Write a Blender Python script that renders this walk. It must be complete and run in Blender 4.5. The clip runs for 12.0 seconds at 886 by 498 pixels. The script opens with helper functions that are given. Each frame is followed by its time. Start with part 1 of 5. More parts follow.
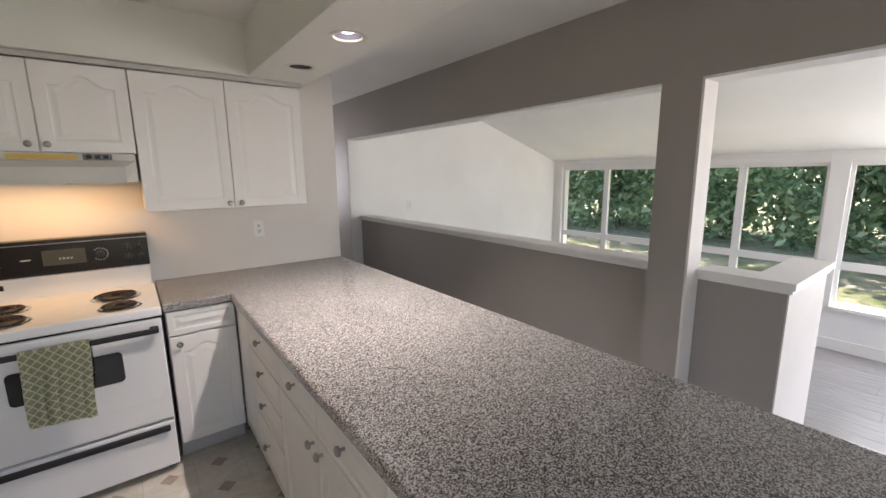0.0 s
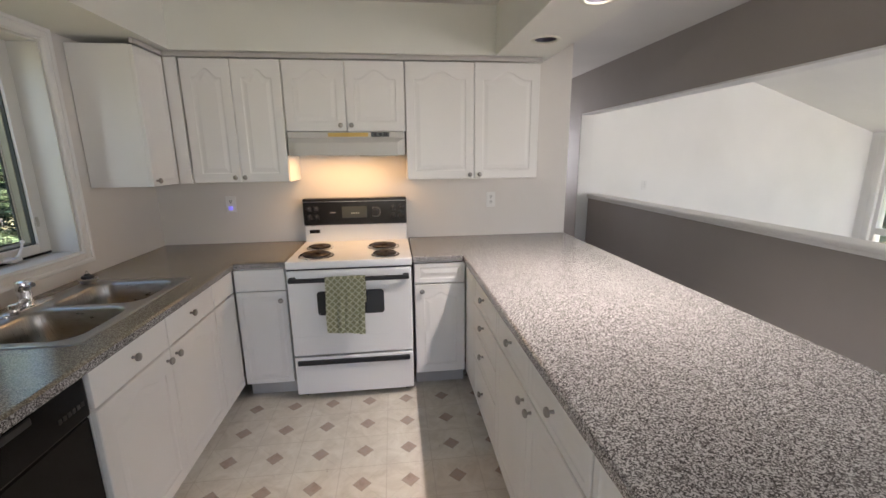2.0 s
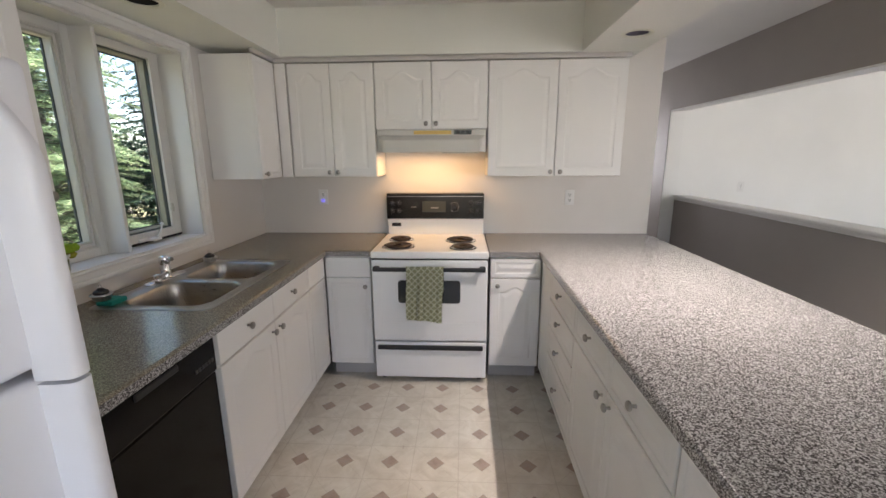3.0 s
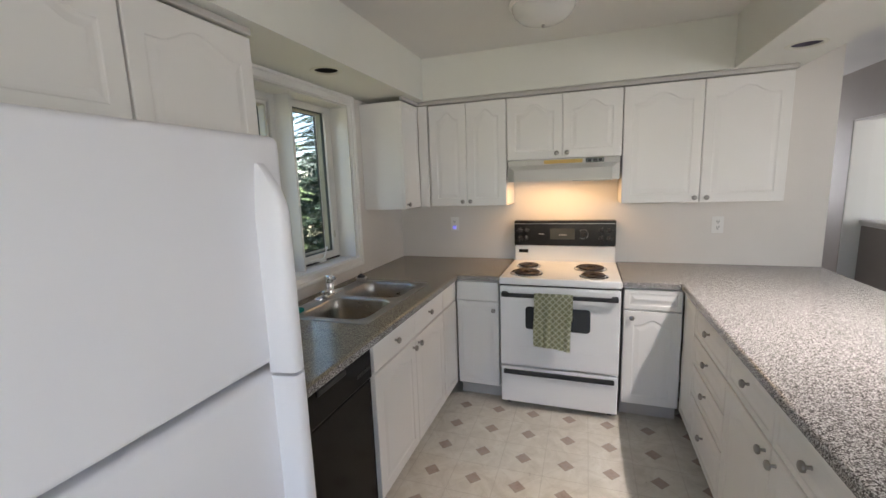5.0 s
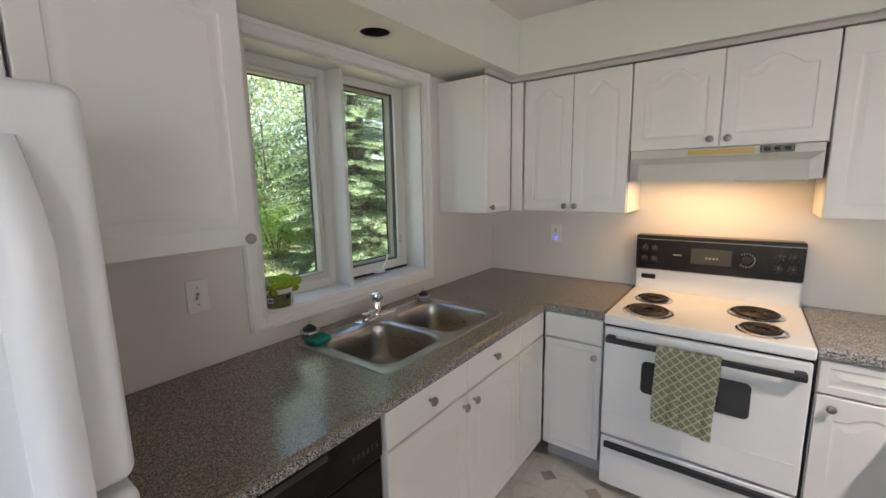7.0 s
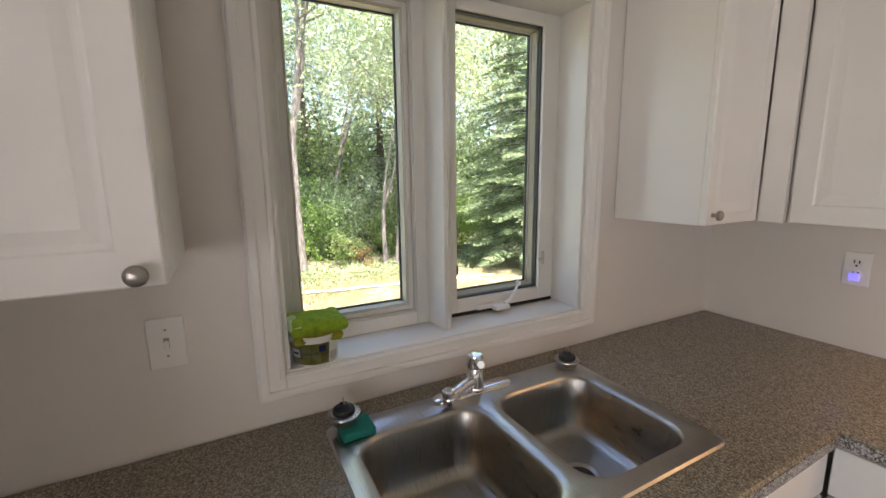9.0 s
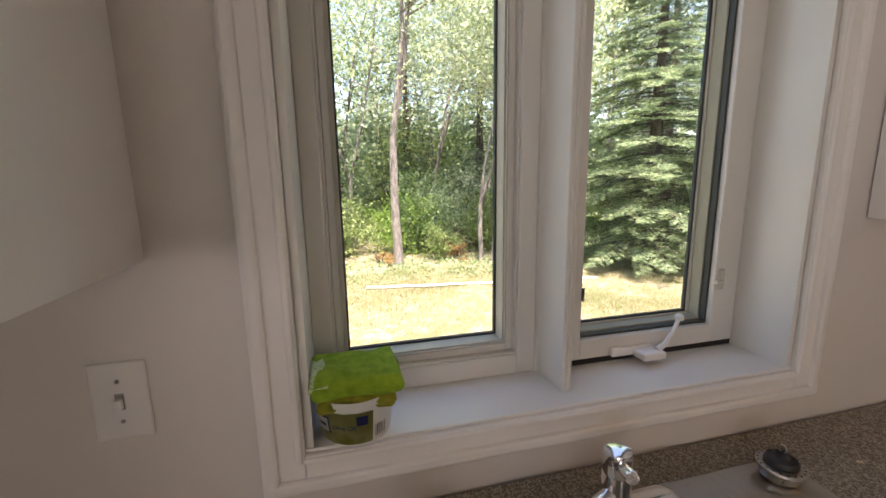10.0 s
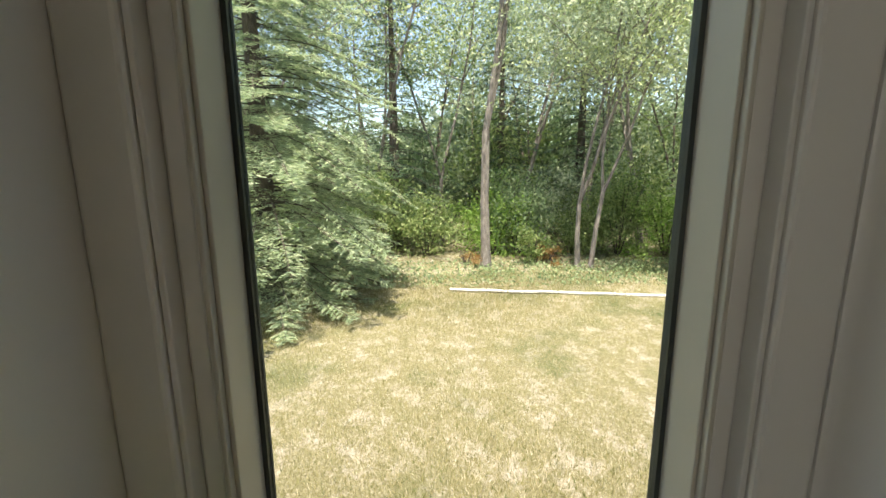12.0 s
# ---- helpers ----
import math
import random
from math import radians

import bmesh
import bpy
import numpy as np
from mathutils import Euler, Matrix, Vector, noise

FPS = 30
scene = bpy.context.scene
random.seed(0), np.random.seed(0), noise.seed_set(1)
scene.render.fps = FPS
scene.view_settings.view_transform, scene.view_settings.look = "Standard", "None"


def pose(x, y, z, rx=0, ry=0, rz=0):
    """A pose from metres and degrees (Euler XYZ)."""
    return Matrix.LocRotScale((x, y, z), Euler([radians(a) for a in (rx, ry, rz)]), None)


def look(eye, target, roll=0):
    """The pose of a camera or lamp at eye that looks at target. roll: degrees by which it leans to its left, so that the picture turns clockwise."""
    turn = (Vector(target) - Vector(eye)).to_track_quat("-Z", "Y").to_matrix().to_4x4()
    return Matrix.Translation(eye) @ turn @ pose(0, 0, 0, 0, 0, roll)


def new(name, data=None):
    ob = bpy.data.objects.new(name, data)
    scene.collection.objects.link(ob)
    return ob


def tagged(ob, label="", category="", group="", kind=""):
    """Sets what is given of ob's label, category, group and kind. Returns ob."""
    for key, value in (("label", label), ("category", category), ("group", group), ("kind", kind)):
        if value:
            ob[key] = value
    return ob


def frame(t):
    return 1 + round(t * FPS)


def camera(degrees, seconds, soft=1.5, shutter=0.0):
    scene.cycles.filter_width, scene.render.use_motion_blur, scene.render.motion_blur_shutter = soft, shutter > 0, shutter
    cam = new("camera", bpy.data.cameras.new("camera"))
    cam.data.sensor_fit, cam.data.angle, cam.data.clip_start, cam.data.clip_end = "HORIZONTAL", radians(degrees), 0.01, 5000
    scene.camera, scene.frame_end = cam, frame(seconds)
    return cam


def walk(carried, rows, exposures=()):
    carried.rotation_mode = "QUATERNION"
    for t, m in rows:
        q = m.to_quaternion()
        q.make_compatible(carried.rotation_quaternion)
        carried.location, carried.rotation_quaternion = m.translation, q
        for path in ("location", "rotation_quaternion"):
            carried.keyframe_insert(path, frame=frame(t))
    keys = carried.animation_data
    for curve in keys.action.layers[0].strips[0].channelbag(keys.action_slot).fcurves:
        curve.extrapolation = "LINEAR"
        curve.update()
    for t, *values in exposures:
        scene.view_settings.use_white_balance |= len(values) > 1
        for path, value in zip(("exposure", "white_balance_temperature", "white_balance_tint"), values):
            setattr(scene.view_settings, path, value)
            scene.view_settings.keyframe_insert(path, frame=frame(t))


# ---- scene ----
cam = camera(94.2, 12.0)
METRES, EYE, TILT, LEAN, TURN = 2.9, 1.56, 0.0, 0.0, -37.0
ROWS = [
    (0.0, 0.0, 0.0, 0.0, -0.11, -10.23, 0.63),
    (0.5, -0.0022, -0.0051, -0.0043, 7.86, -11.16, 0.66),
    (1.0, -0.0053, -0.0054, -0.008, 15.85, -11.84, 0.64),
    (1.5, -0.008, -0.0038, -0.0092, 23.64, -12.33, 0.64),
    (2.0, -0.0079, -0.0095, -0.012, 30.17, -12.66, 0.59),
    (2.5, -0.0128, -0.0202, -0.0176, 35.38, -12.77, 0.45),
    (3.0, -0.0104, -0.0433, -0.018, 39.84, -12.62, 0.34),
    (5.0, -0.0037, -0.085, -0.002, 56.0, -9.17, 2.01),
    (5.5, -0.0279, -0.066, -0.0012, 59.42, -8.52, 2.2),
    (6.0, -0.0589, -0.0136, 0.0001, 63.47, -8.62, 1.98),
    (6.5, -0.0996, 0.0415, -0.0009, 68.03, -8.87, 1.43),
    (8.5, -0.3685, 0.2011, -0.0115, 92.48, -9.76, 0.7),
    (9.0, -0.4349, 0.2052, -0.0106, 99.1, -9.85, 0.67),
    (9.5, -0.512, 0.1842, -0.0168, 106.11, -10.11, 0.83),
    (10.0, -0.586, 0.1653, -0.0264, 112.61, -10.36, 0.96),
    (10.5, -0.6535, 0.1497, -0.0255, 118.37, -10.57, 0.96),
    (11.0, -0.6982, 0.1311, -0.027, 122.03, -10.66, 0.67),
    (11.5, -0.7327, 0.1108, -0.0382, 124.33, -10.49, 0.5),
    (12.0, -0.7609, 0.0945, -0.0445, 125.47, -10.39, 0.36),
]
walk(cam, [(t, pose(1.7, -3.1, EYE, TILT, LEAN, TURN) @ pose(METRES * x, METRES * y, METRES * z, 90 + pitch, roll, yaw)) for t, x, y, z, yaw, pitch, roll in ROWS],
     [(0.0, 2.02, 6600, 17), (2.0, 2.19, 6600, 17), (5.0, 2.18, 6450, 14), (6.5, 2.2, 6450, 14), (8.5, 2.45, 6750, 18), (9.5, 2.35, 7050, 23), (10.5, 2.02, 7450, 27), (11.0, 1.88, 7500, 26), (11.5, 1.68, 7500, 20), (12.0, 1.42, 7350, 12)])
# world, sun and large lights
SUN_EL, SUN_AZ = radians(67), radians(-8)   # azimuth from +x towards +y
world = bpy.data.worlds.new("world")
scene.world = world
world.use_nodes = True
wn = world.node_tree
wn.nodes.clear()
sky = wn.nodes.new("ShaderNodeTexSky")
sky.sky_type, sky.sun_disc = "NISHITA", False
sky.sun_elevation, sky.sun_rotation = SUN_EL, radians(90) - SUN_AZ
bg = wn.nodes.new("ShaderNodeBackground")
bg.inputs["Strength"].default_value = 0.15
wo = wn.nodes.new("ShaderNodeOutputWorld")
wn.links.new(sky.outputs[0], bg.inputs[0])
wn.links.new(bg.outputs[0], wo.inputs[0])


def lamp(name, kind, place, target, power, color=(1, 1, 1), **more):
    ld = bpy.data.lights.new(name, kind)
    ld.energy, ld.color = power, color
    for k, v in more.items():
        setattr(ld, k, v)
    ob = new(name, ld)
    ob.matrix_world = look(place, target)
    return ob


sun_way = Vector((math.cos(SUN_EL) * math.cos(SUN_AZ), math.cos(SUN_EL) * math.sin(SUN_AZ), math.sin(SUN_EL)))
lamp("sun", "SUN", sun_way * 30, (0, 0, 0), 5.0, (1.0, 0.95, 0.86), angle=radians(0.5))
# added fill lamp for daylight from unseen windows of the dining end, behind the walk
lamp("dining_fill_light", "AREA", (1.9, -5.35, 1.45), (1.9, 0, 1.2), 1.9, (0.93, 0.97, 1.0), shape="RECTANGLE", size=2.2, size_y=1.3)
# added fill lamp at an unseen side window of the living room
lamp("living_side_fill", "AREA", (6.2, -5.75, 1.2), (5.8, 1.8, 1.2), 23, (0.97, 0.98, 1.0), shape="RECTANGLE", size=2.4, size_y=1.8)
# the sky through the unseen half of the second living room window
lamp("living_window_light", "AREA", (7.9, -3.05, 0.95), (0.6, -2.2, 1.35), 6, (0.95, 0.98, 1.0), shape="RECTANGLE", size=1.1, size_y=1.5)
lamp("hood_light", "AREA", (1.36, -0.20, 1.528), (1.36, -0.16, 0), 0.85, (1.0, 0.60, 0.25), shape="RECTANGLE", size=0.56, size_y=0.10)
# added fill lamp; the unseen hall end has no window built in
lamp("hall_fill_light", "AREA", (3.45, 4.5, 1.5), (3.45, 0, 1.4), 12, (0.97, 0.98, 1.0), shape="RECTANGLE", size=0.7, size_y=1.2)
lamp("downlight_light", "SPOT", (2.53, -1.335, 2.165), (2.53, -1.335, 0), 42, (1.0, 0.93, 0.86), spot_size=radians(112), spot_blend=1.0, shadow_soft_size=0.015)


# ---- materials
class Mat:
    """A node material under construction: m.n(kind, inputs) makes a node, m.out sets the surface."""

    def __init__(self, name, rough=0.5, metal=0.0, color=(0.8, 0.8, 0.8), spec=0.5, **more):
        self.m = bpy.data.materials.new(name)
        self.m.use_nodes = True
        self.t = self.m.node_tree
        self.b = self.t.nodes["Principled BSDF"]
        self.b.inputs["Base Color"].default_value = (*color, 1)
        self.b.inputs["Roughness"].default_value = rough
        self.b.inputs["Metallic"].default_value = metal
        self.b.inputs["Specular IOR Level"].default_value = spec
        for k, v in more.items():
            self.b.inputs[k.replace("_", " ")].default_value = v
        self.co = None

    def link(self, a, b):
        self.t.links.new(a, b)

    def coords(self, kind="Object"):
        if not self.co:
            self.co = self.t.nodes.new("ShaderNodeTexCoord")
        return self.co.outputs[kind]

    def mapped(self, scale=(1, 1, 1), rot=(0, 0, 0), shift=(0, 0, 0), kind="Object"):
        n = self.t.nodes.new("ShaderNodeMapping")
        n.inputs["Scale"].default_value, n.inputs["Rotation"].default_value, n.inputs["Location"].default_value = scale, rot, shift
        self.link(self.coords(kind), n.inputs[0])
        return n.outputs[0]

    def noise(self, scale, detail=3, rough=0.5, vec=None, dist=0.0):
        n = self.t.nodes.new("ShaderNodeTexNoise")
        n.inputs["Scale"].default_value, n.inputs["Detail"].default_value = scale, detail
        n.inputs["Roughness"].default_value, n.inputs["Distortion"].default_value = rough, dist
        self.link(vec or self.coords(), n.inputs["Vector"])
        return n.outputs["Fac"]

    def voronoi(self, scale, feature="F1", vec=None, out="Distance"):
        n = self.t.nodes.new("ShaderNodeTexVoronoi")
        n.feature = feature
        n.inputs["Scale"].default_value = scale
        self.link(vec or self.coords(), n.inputs["Vector"])
        return n.outputs[out]

    def ramp(self, fac, stops, const=False):
        n = self.t.nodes.new("ShaderNodeValToRGB")
        if const:
            n.color_ramp.interpolation = "CONSTANT"
        e = n.color_ramp.elements
        while len(e) < len(stops):
            e.new(0.5)
        for el, (p, c) in zip(e, stops):
            el.position, el.color = p, (*c, 1) if len(c) == 3 else c
        self.link(fac, n.inputs[0])
        return n.outputs[0]

    def grey(self, fac, a, b, lo=0.0, hi=1.0):
        n = self.t.nodes.new("ShaderNodeMapRange")
        for i, v in ((1, lo), (2, hi), (3, a), (4, b)):
            n.inputs[i].default_value = v
        self.link(fac, n.inputs[0])
        return n.outputs[0]

    def mix(self, fac, a, b, mode="MIX"):
        n = self.t.nodes.new("ShaderNodeMix")
        n.data_type, n.blend_type = "RGBA", mode
        for s, v in ((0, fac), (6, a), (7, b)):
            if isinstance(v, (int, float)):
                n.inputs[s].default_value = v
            elif isinstance(v, tuple):
                n.inputs[s].default_value = (*v, 1)
            else:
                self.link(v, n.inputs[s])
        return n.outputs[2]

    def math(self, op, a, b=0.0, c=0.0):
        n = self.t.nodes.new("ShaderNodeMath")
        n.operation = op
        for s, v in enumerate((a, b, c)):
            if isinstance(v, (int, float)):
                n.inputs[s].default_value = v
            else:
                self.link(v, n.inputs[s])
        return n.outputs[0]

    def split(self, vec):
        n = self.t.nodes.new("ShaderNodeSeparateXYZ")
        self.link(vec, n.inputs[0])
        return n.outputs

    def color(self, sock):
        self.link(sock, self.b.inputs["Base Color"])
        return self

    def rough(self, sock):
        self.link(sock, self.b.inputs["Roughness"])
        return self

    def bump(self, sock, strength=0.2, dist=0.002):
        n = self.t.nodes.new("ShaderNodeBump")
        n.inputs["Strength"].default_value, n.inputs["Distance"].default_value = strength, dist
        self.link(sock, n.inputs["Height"])
        self.link(n.outputs[0], self.b.inputs["Normal"])
        return self


def tinted(c, k):
    return tuple(min(1, v * k) for v in c)


def paint(name, c, rough=0.6, grain=260, bump=0.12, vary=0.06):
    m = Mat(name, rough)
    m.color(m.ramp(m.noise(1.3, 4), [(0.3, tinted(c, 1 - vary)), (0.7, tinted(c, 1 + vary * 0.4))]))
    m.rough(m.grey(m.noise(9, 3), rough - 0.07, rough + 0.09))
    m.bump(m.noise(grain, 2), bump, 0.001)
    return m.m


M_WALL = paint("kitchen_wall_paint", (0.70, 0.665, 0.63), 0.55)
M_SOFFIT = paint("soffit_paint", (0.72, 0.72, 0.67), 0.6)
M_CEIL = paint("ceiling_paint", (0.72, 0.71, 0.68), 0.8, 120, 0.3)
M_GREY = paint("taupe_wall_paint", (0.32, 0.291, 0.27), 0.5)
M_WHITE = paint("living_wall_paint", (0.84, 0.83, 0.81), 0.6)
M_TRIM = paint("trim_enamel", (0.80, 0.79, 0.77), 0.32, 60, 0.08, 0.05)
M_FRAME = paint("window_enamel", (0.70, 0.69, 0.65), 0.35, 50, 0.12, 0.10)
M_CAB = paint("cabinet_enamel", (0.79, 0.775, 0.755), 0.33, 55, 0.05, 0.04)
M_DULL_GREY = paint("dull_grey_paint", (0.50, 0.48, 0.46), 0.5)
M_OUT = paint("siding_paint", (0.55, 0.53, 0.5), 0.7)
M_PLASTIC = paint("white_plastic", (0.80, 0.79, 0.77), 0.3, 200, 0.03)
M_APPL = paint("white_appliance_enamel", (0.82, 0.82, 0.82), 0.22, 40, 0.02, 0.02)

m = Mat("fridge_enamel", 0.3)
m.color(m.ramp(m.noise(2, 3), [(0.3, (0.82, 0.82, 0.86)), (0.7, (0.86, 0.86, 0.90))]))
m.bump(m.voronoi(420), 0.10, 0.0006)
M_FRIDGE = m.m

m = Mat("speckled_laminate", 0.3)
v = m.mapped((1, 1, 1))
sp = m.voronoi(330, vec=v, out="Color")
cell = m.split(sp)[0]
n2 = m.noise(460, 2, 0.6)
f = m.math("ADD", m.math("MULTIPLY", cell, 0.6), m.math("MULTIPLY", n2, 0.5))
c = m.ramp(f, [(0.26, (0.040, 0.035, 0.033)), (0.43, (0.105, 0.096, 0.092)), (0.56, (0.21, 0.198, 0.19)), (0.74, (0.48, 0.46, 0.45))])
m.color(c)
m.rough(m.grey(n2, 0.15, 0.23))
m.bump(n2, 0.10, 0.0005)
M_COUNTER = m.m
# same laminate as the peninsula; its dimmer light is put into browner colour
m = Mat("speckled_laminate_dim", 0.3)
cell = m.split(m.voronoi(340, out="Color"))[0]
n2 = m.noise(420, 2, 0.6)
f = m.math("ADD", m.math("MULTIPLY", cell, 0.55), m.math("MULTIPLY", n2, 0.5))
m.color(m.ramp(f, [(0.24, (0.115, 0.096, 0.070)), (0.45, (0.190, 0.163, 0.122)), (0.60, (0.265, 0.234, 0.182)), (0.80, (0.41, 0.37, 0.30))]))
m.rough(m.grey(n2, 0.15, 0.23))
m.bump(n2, 0.10, 0.0005)
M_COUNTER_DIM = m.m

# sheet vinyl: 0.231 m print with a small lozenge on each crossing
m = Mat("printed_vinyl", 0.38)
P = 0.2315
s = m.split(m.mapped((1 / P, 1 / P, 1), (0, 0, 0), (-0.77 / P + 0.5, 0.702 / P + 0.5, 0)))
ax = m.math("ABSOLUTE", m.math("SUBTRACT", m.math("FRACT", s[0]), 0.5))
ay = m.math("ABSOLUTE", m.math("SUBTRACT", m.math("FRACT", s[1]), 0.5))
dia = m.math("LESS_THAN", m.math("ADD", ax, ay), 0.185)
rim = m.math("LESS_THAN", m.math("ABSOLUTE", m.math("SUBTRACT", m.math("ADD", ax, ay), 0.19)), 0.012)
lx = m.math("LESS_THAN", m.math("SUBTRACT", 0.5, ax), 0.011)
ly = m.math("LESS_THAN", m.math("SUBTRACT", 0.5, ay), 0.011)
dg = m.math("LESS_THAN", m.math("ABSOLUTE", m.math("SUBTRACT", ax, ay)), 0.009)
line = m.math("MINIMUM", m.math("ADD", m.math("ADD", lx, ly), m.math("MULTIPLY", dg, 0.7)), 1.0)
base = m.ramp(m.noise(7, 5, 0.65, dist=1.2), [(0.3, (0.50, 0.455, 0.385)), (0.55, (0.60, 0.56, 0.49)), (0.75, (0.66, 0.63, 0.565))])
base = m.mix(m.math("MULTIPLY", line, m.grey(m.noise(5, 3), 0.12, 0.55)), base, (0.36, 0.31, 0.25))
dia_c = m.ramp(m.noise(18, 5, 0.7), [(0.3, (0.27, 0.20, 0.155)), (0.5, (0.36, 0.275, 0.225)), (0.7, (0.33, 0.30, 0.25))])
base = m.mix(dia, base, dia_c)
base = m.mix(m.math("MULTIPLY", rim, 0.5), base, (0.25, 0.2, 0.16))
stain = m.ramp(m.noise(26, 4), [(0.26, (1, 1, 1)), (0.31, (0, 0, 0))])
base = m.mix(m.math("MULTIPLY", stain, 0.35), base, (0.22, 0.17, 0.12))
m.color(base)
m.rough(m.grey(m.noise(12, 3), 0.28, 0.5))
m.bump(m.math("MULTIPLY", line, -1.0), 0.25, 0.0006)
M_VINYL = m.m

m = Mat("laminate_plank", 0.35)
oi = m.t.nodes.new("ShaderNodeObjectInfo")
grain = m.noise(4, 6, 0.65, m.mapped((14, 1.2, 1)), 0.6)
c1 = m.ramp(grain, [(0.3, (0.24, 0.235, 0.25)), (0.5, (0.36, 0.355, 0.37)), (0.7, (0.46, 0.46, 0.475))])
m.color(m.mix(m.grey(oi.outputs["Random"], 0.0, 0.35), c1, (0.30, 0.27, 0.25)))
m.bump(grain, 0.15, 0.001)
M_PLANK = m.m

m = Mat("brushed_steel", 0.28, 1.0)
br = m.noise(6, 4, 0.6, m.mapped((3, 90, 3)))
m.color(m.ramp(br, [(0.3, (0.36, 0.345, 0.32)), (0.7, (0.48, 0.462, 0.435))]))
m.rough(m.grey(br, 0.22, 0.38))
M_STEEL = m.m
M_CHROME = Mat("chrome", 0.08, 1.0, (0.78, 0.78, 0.79)).m
m = Mat("satin_nickel", 0.3, 1.0, (0.36, 0.34, 0.32))
m.rough(m.grey(m.noise(150, 3), 0.22, 0.4))
M_NICKEL = m.m
m = Mat("black_enamel", 0.16, 0.0, (0.010, 0.009, 0.009))
m.rough(m.grey(m.noise(20, 3), 0.12, 0.26))
M_BLACK = m.m
m = Mat("black_dishwasher_panel", 0.3, 0.0, (0.006, 0.005, 0.0045), 0.10)
m.rough(m.grey(m.noise(8, 4), 0.10, 0.2))
M_DISH = m.m
m = Mat("coil_iron", 0.45, 0.6)
m.color(m.ramp(m.noise(60, 3), [(0.3, (0.025, 0.018, 0.016)), (0.7, (0.06, 0.045, 0.04))]))
M_COIL = m.m
M_DARK = Mat("dark_void", 0.8, 0.0, (0.012, 0.011, 0.012)).m
M_BAFFLE = Mat("downlight_baffle", 0.3, 0.7, (0.12, 0.11, 0.145)).m
M_BAFFLE_LIT = Mat("lit_downlight_baffle", 0.4, 0.3, (0.045, 0.04, 0.055)).m
# off-white enamel greyed down, so the hood's shading sits in its colour
M_HOOD_SHADED = paint("shaded_hood_enamel", (0.58, 0.565, 0.53), 0.35, 60, 0.04)
M_RUBBER = Mat("black_rubber", 0.5, 0.0, (0.015, 0.015, 0.017)).m
M_GREYMETAL = paint("aluminium_strip", (0.52, 0.50, 0.43), 0.4, 90, 0.05)
M_BRONZE = Mat("olive_metal_lining", 0.6, 0.1, (0.34, 0.33, 0.25)).m
M_SEAL = Mat("window_gasket", 0.6, 0.0, (0.045, 0.055, 0.05)).m
M_OVENGLASS = Mat("dark_oven_glass", 0.08, 0.0, (0.03, 0.032, 0.032)).m
M_TAPE = paint("yellow_sticker", (0.62, 0.42, 0.12), 0.5)
M_MARK = Mat("printed_marking", 0.5, 0.0, (0.32, 0.31, 0.30)).m
M_SLOT = Mat("outlet_slot", 0.6, 0.0, (0.03, 0.03, 0.03)).m

m = Mat("glowing_lamp_face", 0.4, 0.0, (1, 1, 1))
m.b.inputs["Emission Color"].default_value = (1.0, 0.93, 0.86, 1)
m.b.inputs["Emission Strength"].default_value = 5.0
M_BULB = m.m
m = Mat("blue_night_light", 0.4, 0.0, (0.35, 0.35, 0.9))
m.b.inputs["Emission Color"].default_value = (0.25, 0.22, 1.0, 1)
m.b.inputs["Emission Strength"].default_value = 0.16
M_BLUE = m.m
m = Mat("display_glass", 0.12, 0.0, (0.06, 0.065, 0.06))
M_DISPLAY = m.m

m = Mat("opal_glass", 0.06, 0.0, (0.80, 0.80, 0.78), Transmission_Weight=0.15)
M_OPAL = m.m

m = bpy.data.materials.new("window_pane_glass")
m.use_nodes = True
t = m.node_tree
t.nodes.clear()
g, tr, mx, lw, pw, o = (t.nodes.new("ShaderNode" + k) for k in ("BsdfGlossy", "BsdfTransparent", "MixShader", "LayerWeight", "Math", "OutputMaterial"))
g.inputs["Roughness"].default_value = 0.02
tr.inputs["Color"].default_value = (0.93, 0.95, 0.94, 1)
lw.inputs["Blend"].default_value = 0.5
pw.operation = "POWER"
pw.inputs[1].default_value = 4.0
t.links.new(lw.outputs["Facing"], pw.inputs[0])
for a, b in ((pw.outputs[0], mx.inputs[0]), (tr.outputs[0], mx.inputs[1]), (g.outputs[0], mx.inputs[2]), (mx.outputs[0], o.inputs[0])):
    t.links.new(a, b)
M_GLASS = m

m = Mat("lattice_towel", 0.9)
s = m.split(m.mapped((1, 1, 1)))
u = m.math("FRACT", m.math("MULTIPLY", m.math("ADD", s[0], s[2]), 25.0))
w = m.math("FRACT", m.math("MULTIPLY", m.math("SUBTRACT", s[0], s[2]), 25.0))
lu = m.math("LESS_THAN", m.math("ABSOLUTE", m.math("SUBTRACT", u, 0.5)), 0.10)
lw = m.math("LESS_THAN", m.math("ABSOLUTE", m.math("SUBTRACT", w, 0.5)), 0.10)
lat = m.math("MAXIMUM", lu, lw)
grn = m.ramp(m.noise(90, 3), [(0.3, (0.34, 0.35, 0.21)), (0.7, (0.46, 0.47, 0.31))])
m.color(m.mix(lat, grn, (0.74, 0.74, 0.58)))
m.bump(m.noise(700, 2), 0.5, 0.001)
M_TOWEL = m.m

